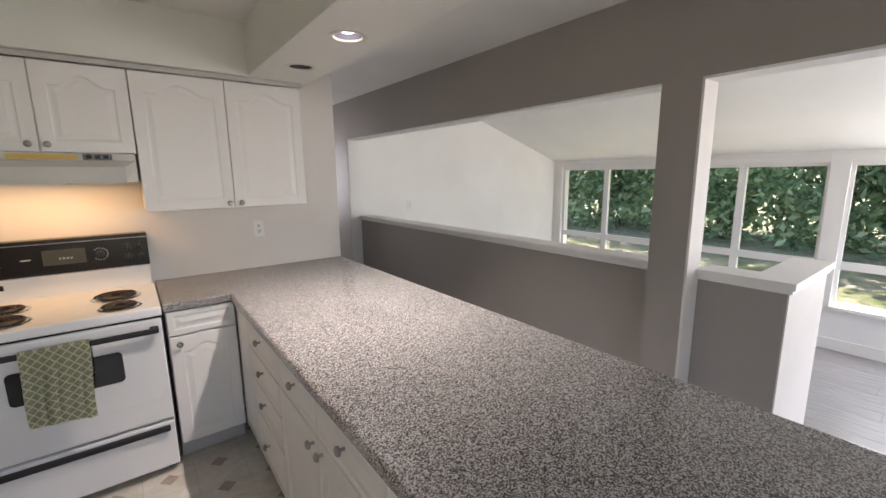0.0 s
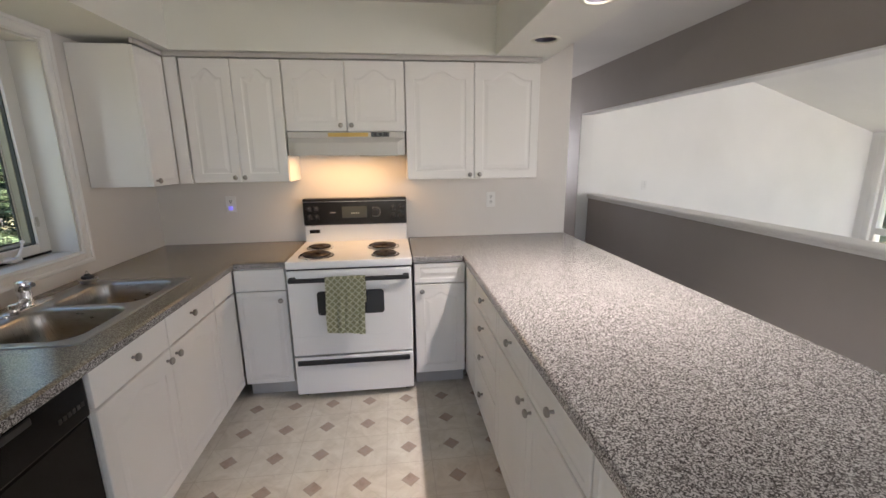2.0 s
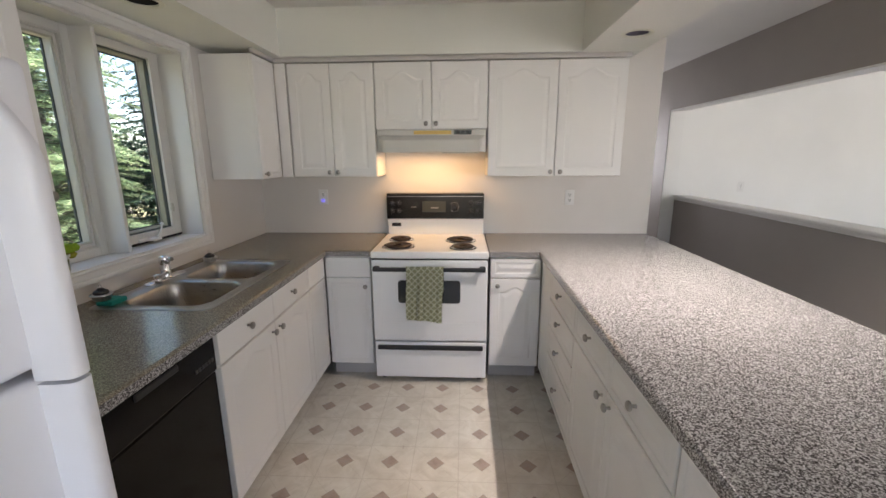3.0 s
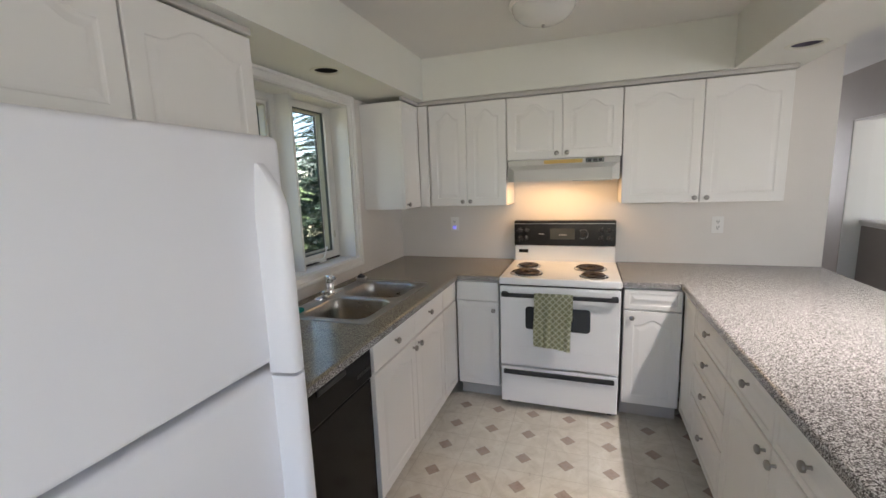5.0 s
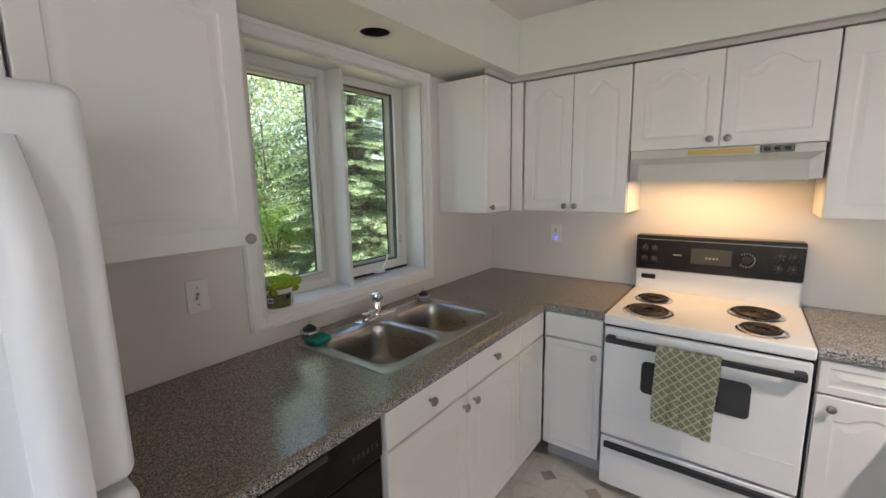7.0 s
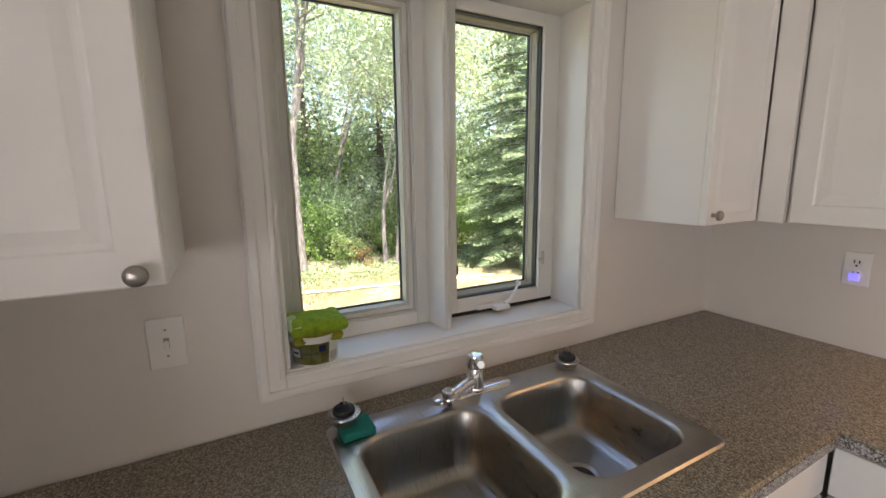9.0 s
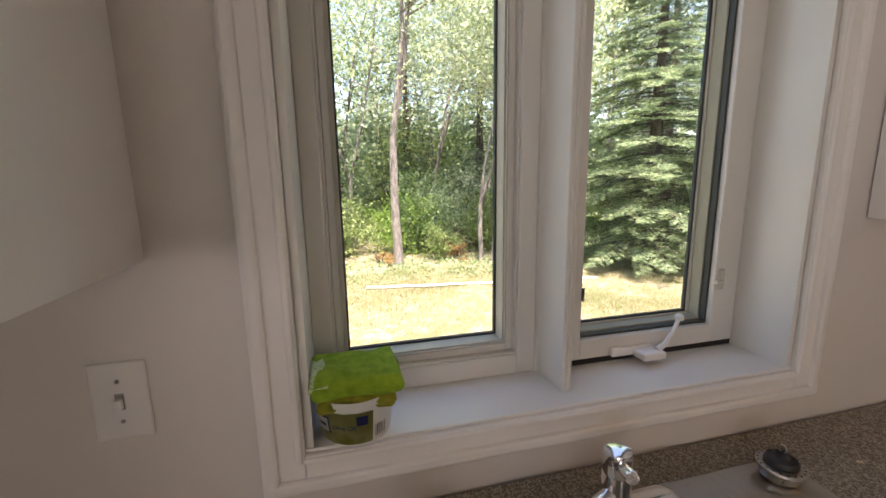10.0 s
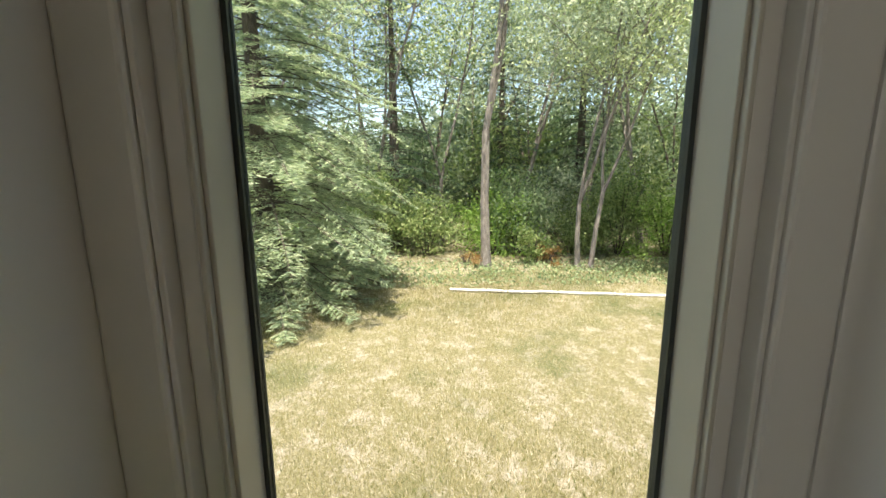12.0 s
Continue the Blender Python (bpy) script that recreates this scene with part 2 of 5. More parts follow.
m = Mat("lime_microfibre", 0.95)
m.color(m.ramp(m.noise(60, 4), [(0.3, (0.17, 0.30, 0.01)), (0.7, (0.29, 0.46, 0.03))]))
m.bump(m.noise(600, 3), 0.7, 0.002)
M_LIME = m.m
m = Mat("olive_cloth", 0.95)
m.color(m.ramp(m.noise(60, 4), [(0.3, (0.16, 0.17, 0.01)), (0.7, (0.34, 0.34, 0.03))]))
m.bump(m.noise(600, 3), 0.7, 0.002)
M_OLIVE = m.m
m = Mat("pale_cloth_hem", 0.95)
m.color(m.ramp(m.voronoi(260), [(0.2, (0.28, 0.42, 0.14)), (0.6, (0.55, 0.66, 0.40))]))
M_HEM = m.m
m = Mat("teal_sponge", 0.9)
m.color(m.ramp(m.noise(300, 3), [(0.3, (0.0, 0.17, 0.14)), (0.7, (0.01, 0.30, 0.25))]))
m.bump(m.voronoi(500), 0.6, 0.002)
M_TEAL = m.m
M_TUB = paint("white_tub_plastic", (0.72, 0.74, 0.70), 0.3)
m = Mat("tub_label", 0.35)
m.color(m.ramp(m.noise(22, 3), [(0.38, (0.24, 0.25, 0.07)), (0.55, (0.33, 0.33, 0.13)), (0.68, (0.20, 0.22, 0.03))]))
M_LABEL = m.m
M_NAVY = Mat("navy_print", 0.4, 0.0, (0.02, 0.03, 0.16)).m

# outdoors
m = Mat("dry_lawn", 0.9)
big = m.noise(0.55, 4, 0.6)
fine = m.noise(34, 6, 0.9, dist=0.3)
c1 = m.ramp(fine, [(0.30, (0.07, 0.08, 0.03)), (0.42, (0.19, 0.17, 0.075)), (0.54, (0.27, 0.24, 0.13)), (0.66, (0.49, 0.44, 0.34))])
c2 = m.ramp(fine, [(0.3, (0.045, 0.075, 0.02)), (0.55, (0.12, 0.135, 0.045)), (0.75, (0.28, 0.25, 0.13))])
c1 = m.mix(m.ramp(m.noise(3.0, 8, 0.85), [(0.50, (0, 0, 0)), (0.60, (1, 1, 1))]), c1, m.ramp(fine, [(0.35, (0.22, 0.18, 0.11)), (0.56, (0.53, 0.47, 0.39))]))
m.color(m.mix(m.ramp(big, [(0.50, (0, 0, 0)), (0.66, (1, 1, 1))]), c1, c2))
m.bump(fine, 0.8, 0.04)
M_LAWN = m.m


def leafy(name, stops, rough=0.6):
    m = Mat(name, rough)
    gi = m.t.nodes.new("ShaderNodeNewGeometry")
    m.color(m.ramp(gi.outputs["Random Per Island"], stops))
    m.b.inputs["Subsurface Weight"].default_value = 0.0
    tl = m.t.nodes.new("ShaderNodeBsdfTranslucent")
    ms = m.t.nodes.new("ShaderNodeMixShader")
    ms.inputs[0].default_value = 0.5
    m.link(m.b.inputs["Base Color"].links[0].from_socket, tl.inputs["Color"])
    out = m.t.nodes["Material Output"]
    m.link(m.b.outputs[0], ms.inputs[1])
    m.link(tl.outputs[0], ms.inputs[2])
    m.link(ms.outputs[0], out.inputs["Surface"])
    return m.m


M_LEAF = leafy("broad_leaves", [(0.0, (0.13, 0.20, 0.07)), (0.5, (0.26, 0.36, 0.13)), (1.0, (0.50, 0.56, 0.27))])
M_LEAF_PALE = leafy("pale_leaves", [(0.0, (0.32, 0.40, 0.20)), (0.5, (0.52, 0.60, 0.32)), (1.0, (0.75, 0.78, 0.52))])
M_LEAF_DARK = leafy("deep_wood_leaves", [(0.0, (0.12, 0.19, 0.10)), (0.6, (0.28, 0.39, 0.20)), (1.0, (0.54, 0.62, 0.38))])
M_RUST = leafy("rusty_leaves", [(0.0, (0.30, 0.15, 0.06)), (0.5, (0.38, 0.24, 0.10)), (1.0, (0.45, 0.36, 0.18))])
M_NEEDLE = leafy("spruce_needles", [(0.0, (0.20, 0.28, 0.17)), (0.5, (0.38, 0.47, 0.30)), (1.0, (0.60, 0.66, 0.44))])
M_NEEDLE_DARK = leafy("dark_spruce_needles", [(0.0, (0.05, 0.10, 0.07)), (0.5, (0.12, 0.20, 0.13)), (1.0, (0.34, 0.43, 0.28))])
# lit copy of the dark needles: sunlight on the boughs is in the colour
M_NEEDLE_SUNLIT = leafy("sunlit_spruce_needles", [(0.0, (0.10, 0.17, 0.10)), (0.5, (0.26, 0.36, 0.20)), (1.0, (0.58, 0.66, 0.40))])
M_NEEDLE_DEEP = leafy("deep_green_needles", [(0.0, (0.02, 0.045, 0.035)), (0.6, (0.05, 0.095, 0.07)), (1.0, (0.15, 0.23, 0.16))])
M_LEAF_BRIGHT = leafy("bright_green_leaves", [(0.0, (0.14, 0.27, 0.05)), (0.5, (0.28, 0.46, 0.10)), (1.0, (0.50, 0.64, 0.22))])
M_LEAF_GREY = leafy("grey_green_leaves", [(0.0, (0.24, 0.32, 0.22)), (0.5, (0.42, 0.50, 0.36)), (1.0, (0.66, 0.72, 0.55))])
M_TWIG = leafy("dead_grey_twigs", [(0.0, (0.16, 0.13, 0.12)), (0.5, (0.30, 0.26, 0.24)), (1.0, (0.46, 0.42, 0.39))])
M_BLADE = leafy("grass_blades", [(0.0, (0.12, 0.15, 0.04)), (0.3, (0.26, 0.25, 0.09)), (0.65, (0.44, 0.37, 0.20)), (1.0, (0.80, 0.72, 0.58))])


def bark(name, a, b, c):
    m = Mat(name, 0.9)
    m.color(m.ramp(m.noise(6, 6, 0.7, m.mapped((3, 3, 1))), [(0.3, a), (0.5, b), (0.72, c)]))
    m.bump(m.noise(20, 4, 0.6, m.mapped((3, 3, 0.8))), 0.8, 0.02)
    return m.m


M_BARK = bark("grey_bark", (0.10, 0.085, 0.08), (0.21, 0.185, 0.17), (0.34, 0.31, 0.29))
M_BARK_DARK = bark("dark_bark", (0.05, 0.04, 0.03), (0.11, 0.09, 0.075), (0.2, 0.17, 0.15))
M_BIRCH = bark("pale_log_bark", (0.35, 0.32, 0.28), (0.62, 0.60, 0.56), (0.75, 0.74, 0.7))


# ---- mesh helpers
ORIGIN = {}


def thing(name, at, label, category, group="", kind=""):
    ob = new(name)
    ob.location = at
    ob.empty_display_size = 0.1
    ORIGIN[ob] = Vector(at)
    return tagged(ob, label, category, group, kind)


def part(name, bm, mat, parent=None, label="", kind="", smooth=False):
    """One mesh object out of bm, whose vertices are in world places."""
    bmesh.ops.recalc_face_normals(bm, faces=bm.faces)
    if smooth:
        for f in bm.faces:
            f.smooth = True
    o = ORIGIN.get(parent, Vector((0, 0, 0)))
    bmesh.ops.translate(bm, verts=bm.verts, vec=-o)
    me = bpy.data.meshes.new(name)
    bm.to_mesh(me)
    bm.free()
    me.materials.append(mat)
    if smooth:
        me.set_sharp_from_angle(angle=radians(38))
    ob = new(name, me)
    ob.parent = parent
    ORIGIN[ob] = o
    return tagged(ob, label, "", "", kind)


def single(name, bm, mat, label, category="", kind="", group="", smooth=False):
    """A thing that is one mesh, with its origin at its base."""
    lo = Vector([min(v.co[i] for v in bm.verts) for i in range(3)])
    hi = Vector([max(v.co[i] for v in bm.verts) for i in range(3)])
    o = Vector(((lo.x + hi.x) / 2, (lo.y + hi.y) / 2, lo.z))
    bmesh.ops.recalc_face_normals(bm, faces=bm.faces)
    bmesh.ops.translate(bm, verts=bm.verts, vec=-o)
    if smooth:
        for f in bm.faces:
            f.smooth = True
    me = bpy.data.meshes.new(name)
    bm.to_mesh(me)
    bm.free()
    me.materials.append(mat)
    if smooth:
        me.set_sharp_from_angle(angle=radians(38))
    ob = new(name, me)
    ob.location = o
    ORIGIN[ob] = o
    return tagged(ob, label, category, group, kind)


def box(x0, x1, y0, y1, z0, z1, bevel=0.0, bm=None, seg=2):
    b = bmesh.new()
    x0, x1 = sorted((x0, x1))
    y0, y1 = sorted((y0, y1))
    z0, z1 = sorted((z0, z1))
    r = bmesh.ops.create_cube(b, size=1)
    for v in r["verts"]:
        v.co = Vector((x0 + (v.co.x + 0.5) * (x1 - x0), y0 + (v.co.y + 0.5) * (y1 - y0), z0 + (v.co.z + 0.5) * (z1 - z0)))
    if bevel:
        bmesh.ops.bevel(b, geom=list(b.edges), offset=bevel, segments=seg, affect="EDGES", profile=0.5)
    return join(bm, b)


def join(bm, b):
    if bm is None:
        return b
    tmp = bpy.data.meshes.new("tmp")
    b.to_mesh(tmp)
    b.free()
    bm.from_mesh(tmp)
    bpy.data.meshes.remove(tmp)
    return bm


def turned(profile, at, axis="z", n=24, bm=None):
    """Spins (radius, height) pairs round an axis through at."""
    b = bmesh.new()
    rings = []
    for r, h in profile:
        ring = []
        if r < 1e-6:
            ring = [b.verts.new((0, 0, h))]
        else:
            ring = [b.verts.new((r * math.cos(2 * math.pi * i / n), r * math.sin(2 * math.pi * i / n), h)) for i in range(n)]
        rings.append(ring)
    for a, c in zip(rings, rings[1:]):
        for i in range(n):
            j = (i + 1) % n
            if len(a) == 1 and len(c) > 1:
                b.faces.new((a[0], c[i], c[j]))
            elif len(c) == 1 and len(a) > 1:
                b.faces.new((a[i], a[j], c[0]))
            elif len(a) > 1:
                b.faces.new((a[i], a[j], c[j], c[i]))
    turn = {"z": Matrix(), "x": Matrix.Rotation(radians(90), 4, "Y"), "-x": Matrix.Rotation(radians(-90), 4, "Y"),
            "-y": Matrix.Rotation(radians(90), 4, "X"), "y": Matrix.Rotation(radians(-90), 4, "X"), "+y": Matrix.Rotation(radians(-90), 4, "X"), "+x": Matrix.Rotation(radians(90), 4, "Y"), "-z": Matrix.Rotation(radians(180), 4, "X")}[axis]
    bmesh.ops.transform(b, matrix=Matrix.Translation(at) @ turn, verts=b.verts)
    return join(bm, b)


def tube(points, radius, n=10, bm=None, closed=False):
    """A round bar along points; radius is one number or one for each point."""
    b = bmesh.new()
    pts = [Vector(p) for p in points]
    rad = radius if isinstance(radius, (list, tuple)) else [radius] * len(pts)
    rings, side = [], None
    for i, p in enumerate(pts):
        d = (pts[min(i + 1, len(pts) - 1)] - pts[max(i - 1, 0)]).normalized()
        if side is None:
            side = d.orthogonal().normalized()
        side = (side - d * side.dot(d)).normalized()
        up = d.cross(side)
        rings.append([b.verts.new(p + (side * math.cos(2 * math.pi * k / n) + up * math.sin(2 * math.pi * k / n)) * rad[i]) for k in range(n)])
    for a, c in zip(rings, rings[1:]):
        for k in range(n):
            b.faces.new((a[k], a[(k + 1) % n], c[(k + 1) % n], c[k]))
    b.faces.new(rings[0])
    b.faces.new(rings[-1])
    return join(bm, b)


def prism(outline, z0, z1, bevel=0.0):
    b = bmesh.new()
    lo = [b.verts.new((x, y, z0)) for x, y in outline]
    hi = [b.verts.new((x, y, z1)) for x, y in outline]
    b.faces.new(lo)
    b.faces.new(hi)
    for i in range(len(lo)):
        j = (i + 1) % len(lo)
        b.faces.new((lo[i], lo[j], hi[j], hi[i]))
    if bevel:
        bmesh.ops.bevel(b, geom=[e for e in b.edges if e.verts[0].co.z == z1 and e.verts[1].co.z == z1], offset=bevel, segments=3, affect="EDGES", profile=0.5)
    return b


def cells(xs, ys, z0, z1, keep, bevel=0.0, swap=None):
    """A slab on the grid xs, ys of those cells for which keep(i, j) holds. swap moves (a, b, c) to x, y, z."""
    b = bmesh.new()
    put = swap or (lambda p: p)
    got = {}

    def V(i, j, k):
        if (i, j, k) not in got:
            got[i, j, k] = b.verts.new(put((xs[i], ys[j], (z0, z1)[k])))
        return got[i, j, k]

    def has(i, j):
        return 0 <= i < len(xs) - 1 and 0 <= j < len(ys) - 1 and keep(i, j)

    for i in range(len(xs) - 1):
        for j in range(len(ys) - 1):
            if not has(i, j):
                continue
            for k in (0, 1):
                b.faces.new([V(i, j, k), V(i + 1, j, k), V(i + 1, j + 1, k), V(i, j + 1, k)])
            if not has(i - 1, j):
                b.faces.new([V(i, j, 0), V(i, j + 1, 0), V(i, j + 1, 1), V(i, j, 1)])
            if not has(i + 1, j):
                b.faces.new([V(i + 1, j, 0), V(i + 1, j + 1, 0), V(i + 1, j + 1, 1), V(i + 1, j, 1)])
            if not has(i, j - 1):
                b.faces.new([V(i, j, 0), V(i + 1, j, 0), V(i + 1, j, 1), V(i, j, 1)])
            if not has(i, j + 1):
                b.faces.new([V(i, j + 1, 0), V(i + 1, j + 1, 0), V(i + 1, j + 1, 1), V(i, j + 1, 1)])
    bmesh.ops.recalc_face_normals(b, faces=b.faces)
    if bevel:
        top = [e for e in b.edges if len(e.link_faces) == 2 and e.calc_face_angle(0) > 1 and abs(e.verts[0].co.z - z1) < 1e-6 and abs(e.verts[1].co.z - z1) < 1e-6]
        bmesh.ops.bevel(b, geom=top, offset=bevel, segments=3, affect="EDGES", profile=0.5)
    return b


def wall(name, axis, at, thick, a0, a1, z0, z1, holes, mat, label=""):
    """A wall in the plane axis = at, of that thickness, from a0 to a1, with (a0, a1, z0, z1) openings cut through."""
    av = sorted({a0, a1, *[h[0] for h in holes], *[h[1] for h in holes]})
    zv = sorted({z0, z1, *[h[2] for h in holes], *[h[3] for h in holes]})

    def keep(i, j):
        am, zm = (av[i] + av[i + 1]) / 2, (zv[j] + zv[j + 1]) / 2
        return not any(h[0] < am < h[1] and h[2] < zm < h[3] for h in holes)

    swap = (lambda p: (p[2], p[0], p[1])) if axis == "x" else (lambda p: (p[0], p[2], p[1]))
    return part(name, cells(av, zv, at, at + thick, keep, swap=swap), mat, None, label, "structure")


def P3(face, plane, u, v, n):
    return {"+x": (plane + n, u, v), "-x": (plane - n, u, v), "-y": (u, plane - n, v), "+y": (u, plane + n, v)}[face]


def fbox(face, plane, u0, u1, v0, v1, n0, n1, bevel=0.0, bm=None):
    a, b = P3(face, plane, u0, v0, n0), P3(face, plane, u1, v1, n1)
    return box(a[0], b[0], a[1], b[1], a[2], b[2], bevel, bm)


def panel_door(face, plane, u0, u1, v0, v1, arch=0.0, inset=0.055, thick=0.019, depth=0.0032):
    """A routed slab door: a raised field with a moulded groove round it, arched at the top if asked."""
    b = bmesh.new()
    w, nb, ns = u1 - u0, 6, 5

    def outline(k):
        a0, a1, c0, c1 = u0 + inset + k, u1 - inset - k, v0 + inset + k, v1 - inset - k
        pts = [(a0 + (a1 - a0) * i / nb, c0) for i in range(nb)]
        top0 = c1 - arch
        pts += [(a1, c0 + (top0 - c0) * i / ns) for i in range(ns)]
        nt = 24 if arch else nb
        for i in range(nt):
            t = i / nt
            s = abs(2 * t - 1)
            lift = arch * (0.5 + 0.5 * math.cos(math.pi * min(1, s / 0.78))) if arch else 0
            pts.append((a1 + (a0 - a1) * t, top0 + lift))
        pts += [(a0, top0 + (c0 - top0) * i / ns) for i in range(ns)]
        return pts, nt

    p0, nt = outline(0)
    outer = []
    e = 0.003
    for i, (pu, pv) in enumerate(p0):
        if i < nb:
            outer.append((u0 + w * i / nb, v0))
        elif i < nb + ns:
            outer.append((u1, v0 + (v1 - v0) * (i - nb) / ns))
        elif i < nb + ns + nt:
            outer.append((u1 - w * (i - nb - ns) / nt, v1))
        else:
            outer.append((u0, v1 - (v1 - v0) * (i - nb - ns - nt) / ns))
    cu, cv = (u0 + u1) / 2, (v0 + v1) / 2

    def shrink(pts, k):
        return [(pu + (k if pu < cu - 1e-6 and abs(pu - u0) < 1e-6 else -k if abs(pu - u1) < 1e-6 else 0), pv + (k if abs(pv - v0) < 1e-6 else -k if abs(pv - v1) < 1e-6 else 0)) for pu, pv in pts]

    rings = [(outer, 0.0), (outer, thick - e), (shrink(outer, e), thick)]
    for k, d in ((0, 0), (0.004, depth * 0.8), (0.010, depth), (0.014, depth), (0.030, 0.0012), (0.034, 0.0005)):
        rings.append((outline(k)[0], thick - d))
    vs = [[b.verts.new(P3(face, plane, pu, pv, n)) for pu, pv in pts] for pts, n in rings]
    for a, c in zip(vs, vs[1:]):
        for i in range(len(a)):
            j = (i + 1) % len(a)
            b.faces.new((a[i], a[j], c[j], c[i]))
    for ring_, n in ((vs[0], 0.0), (vs[-1], thick - 0.0005)):
        mid = b.verts.new(P3(face, plane, cu, v0 + (v1 - v0) * 0.45, n))
        for i in range(len(ring_)):
            b.faces.new((ring_[i], ring_[(i + 1) % len(ring_)], mid))
    return b


KNOB = [(0.0055, 0), (0.0065, 0.001), (0.0055, 0.004), (0.005, 0.012), (0.008, 0.015), (0.0145, 0.018), (0.016, 0.022), (0.0145, 0.027), (0.009, 0.0305), (0, 0.0315)]


def knob(parent, face, plane, u, v):
    return part("knob", turned(KNOB, P3(face, plane, u, v, 0), face, 20), M_NICKEL, parent, "round satin nickel knob", smooth=True)


def cabinet(name, face, plane, u0, u1, v0, v1, depth, fronts, label, toe=0.0, group="", low=0.0):
    """A cabinet unit: carcass behind the plane, and fronts (kind, u0, u1, v0, v1, knob or None)."""
    c = P3(face, plane, (u0 + u1) / 2, v0, -depth / 2)
    ob = thing(name, c, label, "cabinet", group)
    zb = v0 + toe
    bm = fbox(face, plane, u0 + 0.0008, u1 - 0.0008, zb, low or v1, -depth, -0.001, 0.0015)
    if low:
        bm = fbox(face, plane, u0 + 0.0008, u1 - 0.0008, low, v1, -0.024, -0.001, 0, bm)
    part("body", bm, M_CAB, ob)
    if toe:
        part("toe_kick", fbox(face, plane, u0 + 0.001, u1 - 0.001, v0, zb, -depth, -0.065), M_DULL_GREY, ob, "dull grey-white recessed toe board")
    for kind, a, b, c0, c1, kn in fronts:
        g = 0.0018
        if kind == "drawer":
            d = part("drawer", panel_door(face, plane, a + g, b - g, c0 + g, c1 - g, 0.0, min(0.028, (c1 - c0) * 0.22)), M_CAB, ob)
        elif kind == "slab":
            d = part("drawer", fbox(face, plane, a + g, b - g, c0 + g, c1 - g, 0, 0.019, 0.003), M_CAB, ob, "plain white drawer front")
        elif kind == "tall":
            d = part("door", panel_door(face, plane, a + g, b - g, c0 + g, c1 - g, 0.052), M_CAB, ob)
        elif kind == "narrow":
            d = part("door", panel_door(face, plane, a + g, b - g, c0 + g, c1 - g, 0.0, 0.03), M_CAB, ob)
        else:
            d = part("door", panel_door(face, plane, a + g, b - g, c0 + g, c1 - g, 0.035), M_CAB, ob)
        if kn:
            knob(d, face, P3(face, plane, 0, 0, 0.019)[0 if "x" in face else 1], *kn)
    return ob


# ---- the large structure
CE, WY, CT = 2.44, 0.04, 0.918      # ceiling, back wall face, counter top
SF = 2.15                            # underside of the soffits
GR, LF = -0.7, -0.48                 # ground outside, living room floor
WIN = (-1.768, -0.752, 1.048, 2.092)  # kitchen window opening: y0, y1, z0, z1

wall("wall_west", "x", -0.22, 0.22, -5.6, WY + 0.12, -0.7, 2.6, [WIN], M_WALL, "warm white painted wall round the sink window")
part("wall_north", box(0, 3.02, WY, WY + 0.12, -0.05, CE + 0.05), M_WALL, None, "warm white painted wall behind the stove", "structure")
# unseen closing wall; its window openings are added with the fill lamps
wall("wall_south", "y", -5.72, 0.12, -0.22, 8.2, -0.75, 4.9, [(0.8, 3.0, 0.8, 2.1), (5.0, 7.4, 0.1, 2.1)], M_WALL, "warm white wall of the dining end")
part("wall_hall_end", box(2.2, 4.14, 4.6, 4.72, -0.1, 2.6), M_GREY, None, "taupe wall at the end of the hall", "structure")
part("wall_hall_side", box(2.9, 3.02, WY + 0.12, 4.6, -0.1, 2.6), M_GREY, None, "taupe wall along the hall", "structure")
part("floor", box(-0.1, 3.02, -5.6, WY, -0.1, 0), M_VINYL, None, "cream printed vinyl floor with small brown lozenges", "structure")
part("floor_hall", box(3.02, 4.14, -5.6, 4.6, -0.1, -0.0), M_PLANK, None, "grey laminate hall floor", "structure")
XR = 3.88
HOLES = [(-2.035, 1.708, -0.1, 1.995), (-5.0, -2.22, -0.1, 1.995)]
wall("wall_partition", "x", XR, 0.14, -5.6, 4.6, -0.1, 4.4, HOLES, M_GREY, "taupe painted partition with wide openings")
# the living room is painted white: a skin on its side of the partition and white returns in the openings
wall("wall_partition_lining", "x", XR + 0.14, 0.012, -5.6, 1.83, LF, 4.4, [(-2.035, 1.708, LF - 1, 1.995), (-5.0, -2.22, LF - 1, 1.995)], M_WHITE)
for y0, y1 in ((-2.035, 1.708), (-5.0, -2.22)):
    part("opening_lining", box(XR + 0.003, XR + 0.152, y0, y1, 1.983, 1.995), M_WHITE, None, "white lining of the opening", "structure")
part("opening_lining", box(XR + 0.003, XR + 0.152, -2.232, -2.22, 0, 1.983), M_WALL, None, "white lining of the opening", "structure")
part("opening_lining", box(XR + 0.003, XR + 0.152, 1.696, 1.708, 0, 1.983), M_WHITE, None, "white lining of the opening", "structure")


def cap(name, x0, x1, y0, y1):
    bm = box(x0 + 0.012, x1 - 0.012, y0 + 0.002, y1 - 0.002, 1.012, 1.034, 0.004)
    bm = box(x0, x1, y0, y1, 1.034, 1.066, 0.011, bm, 3)
    return part(name, bm, M_TRIM, None, "white moulded cap rail on the half wall", "structure")


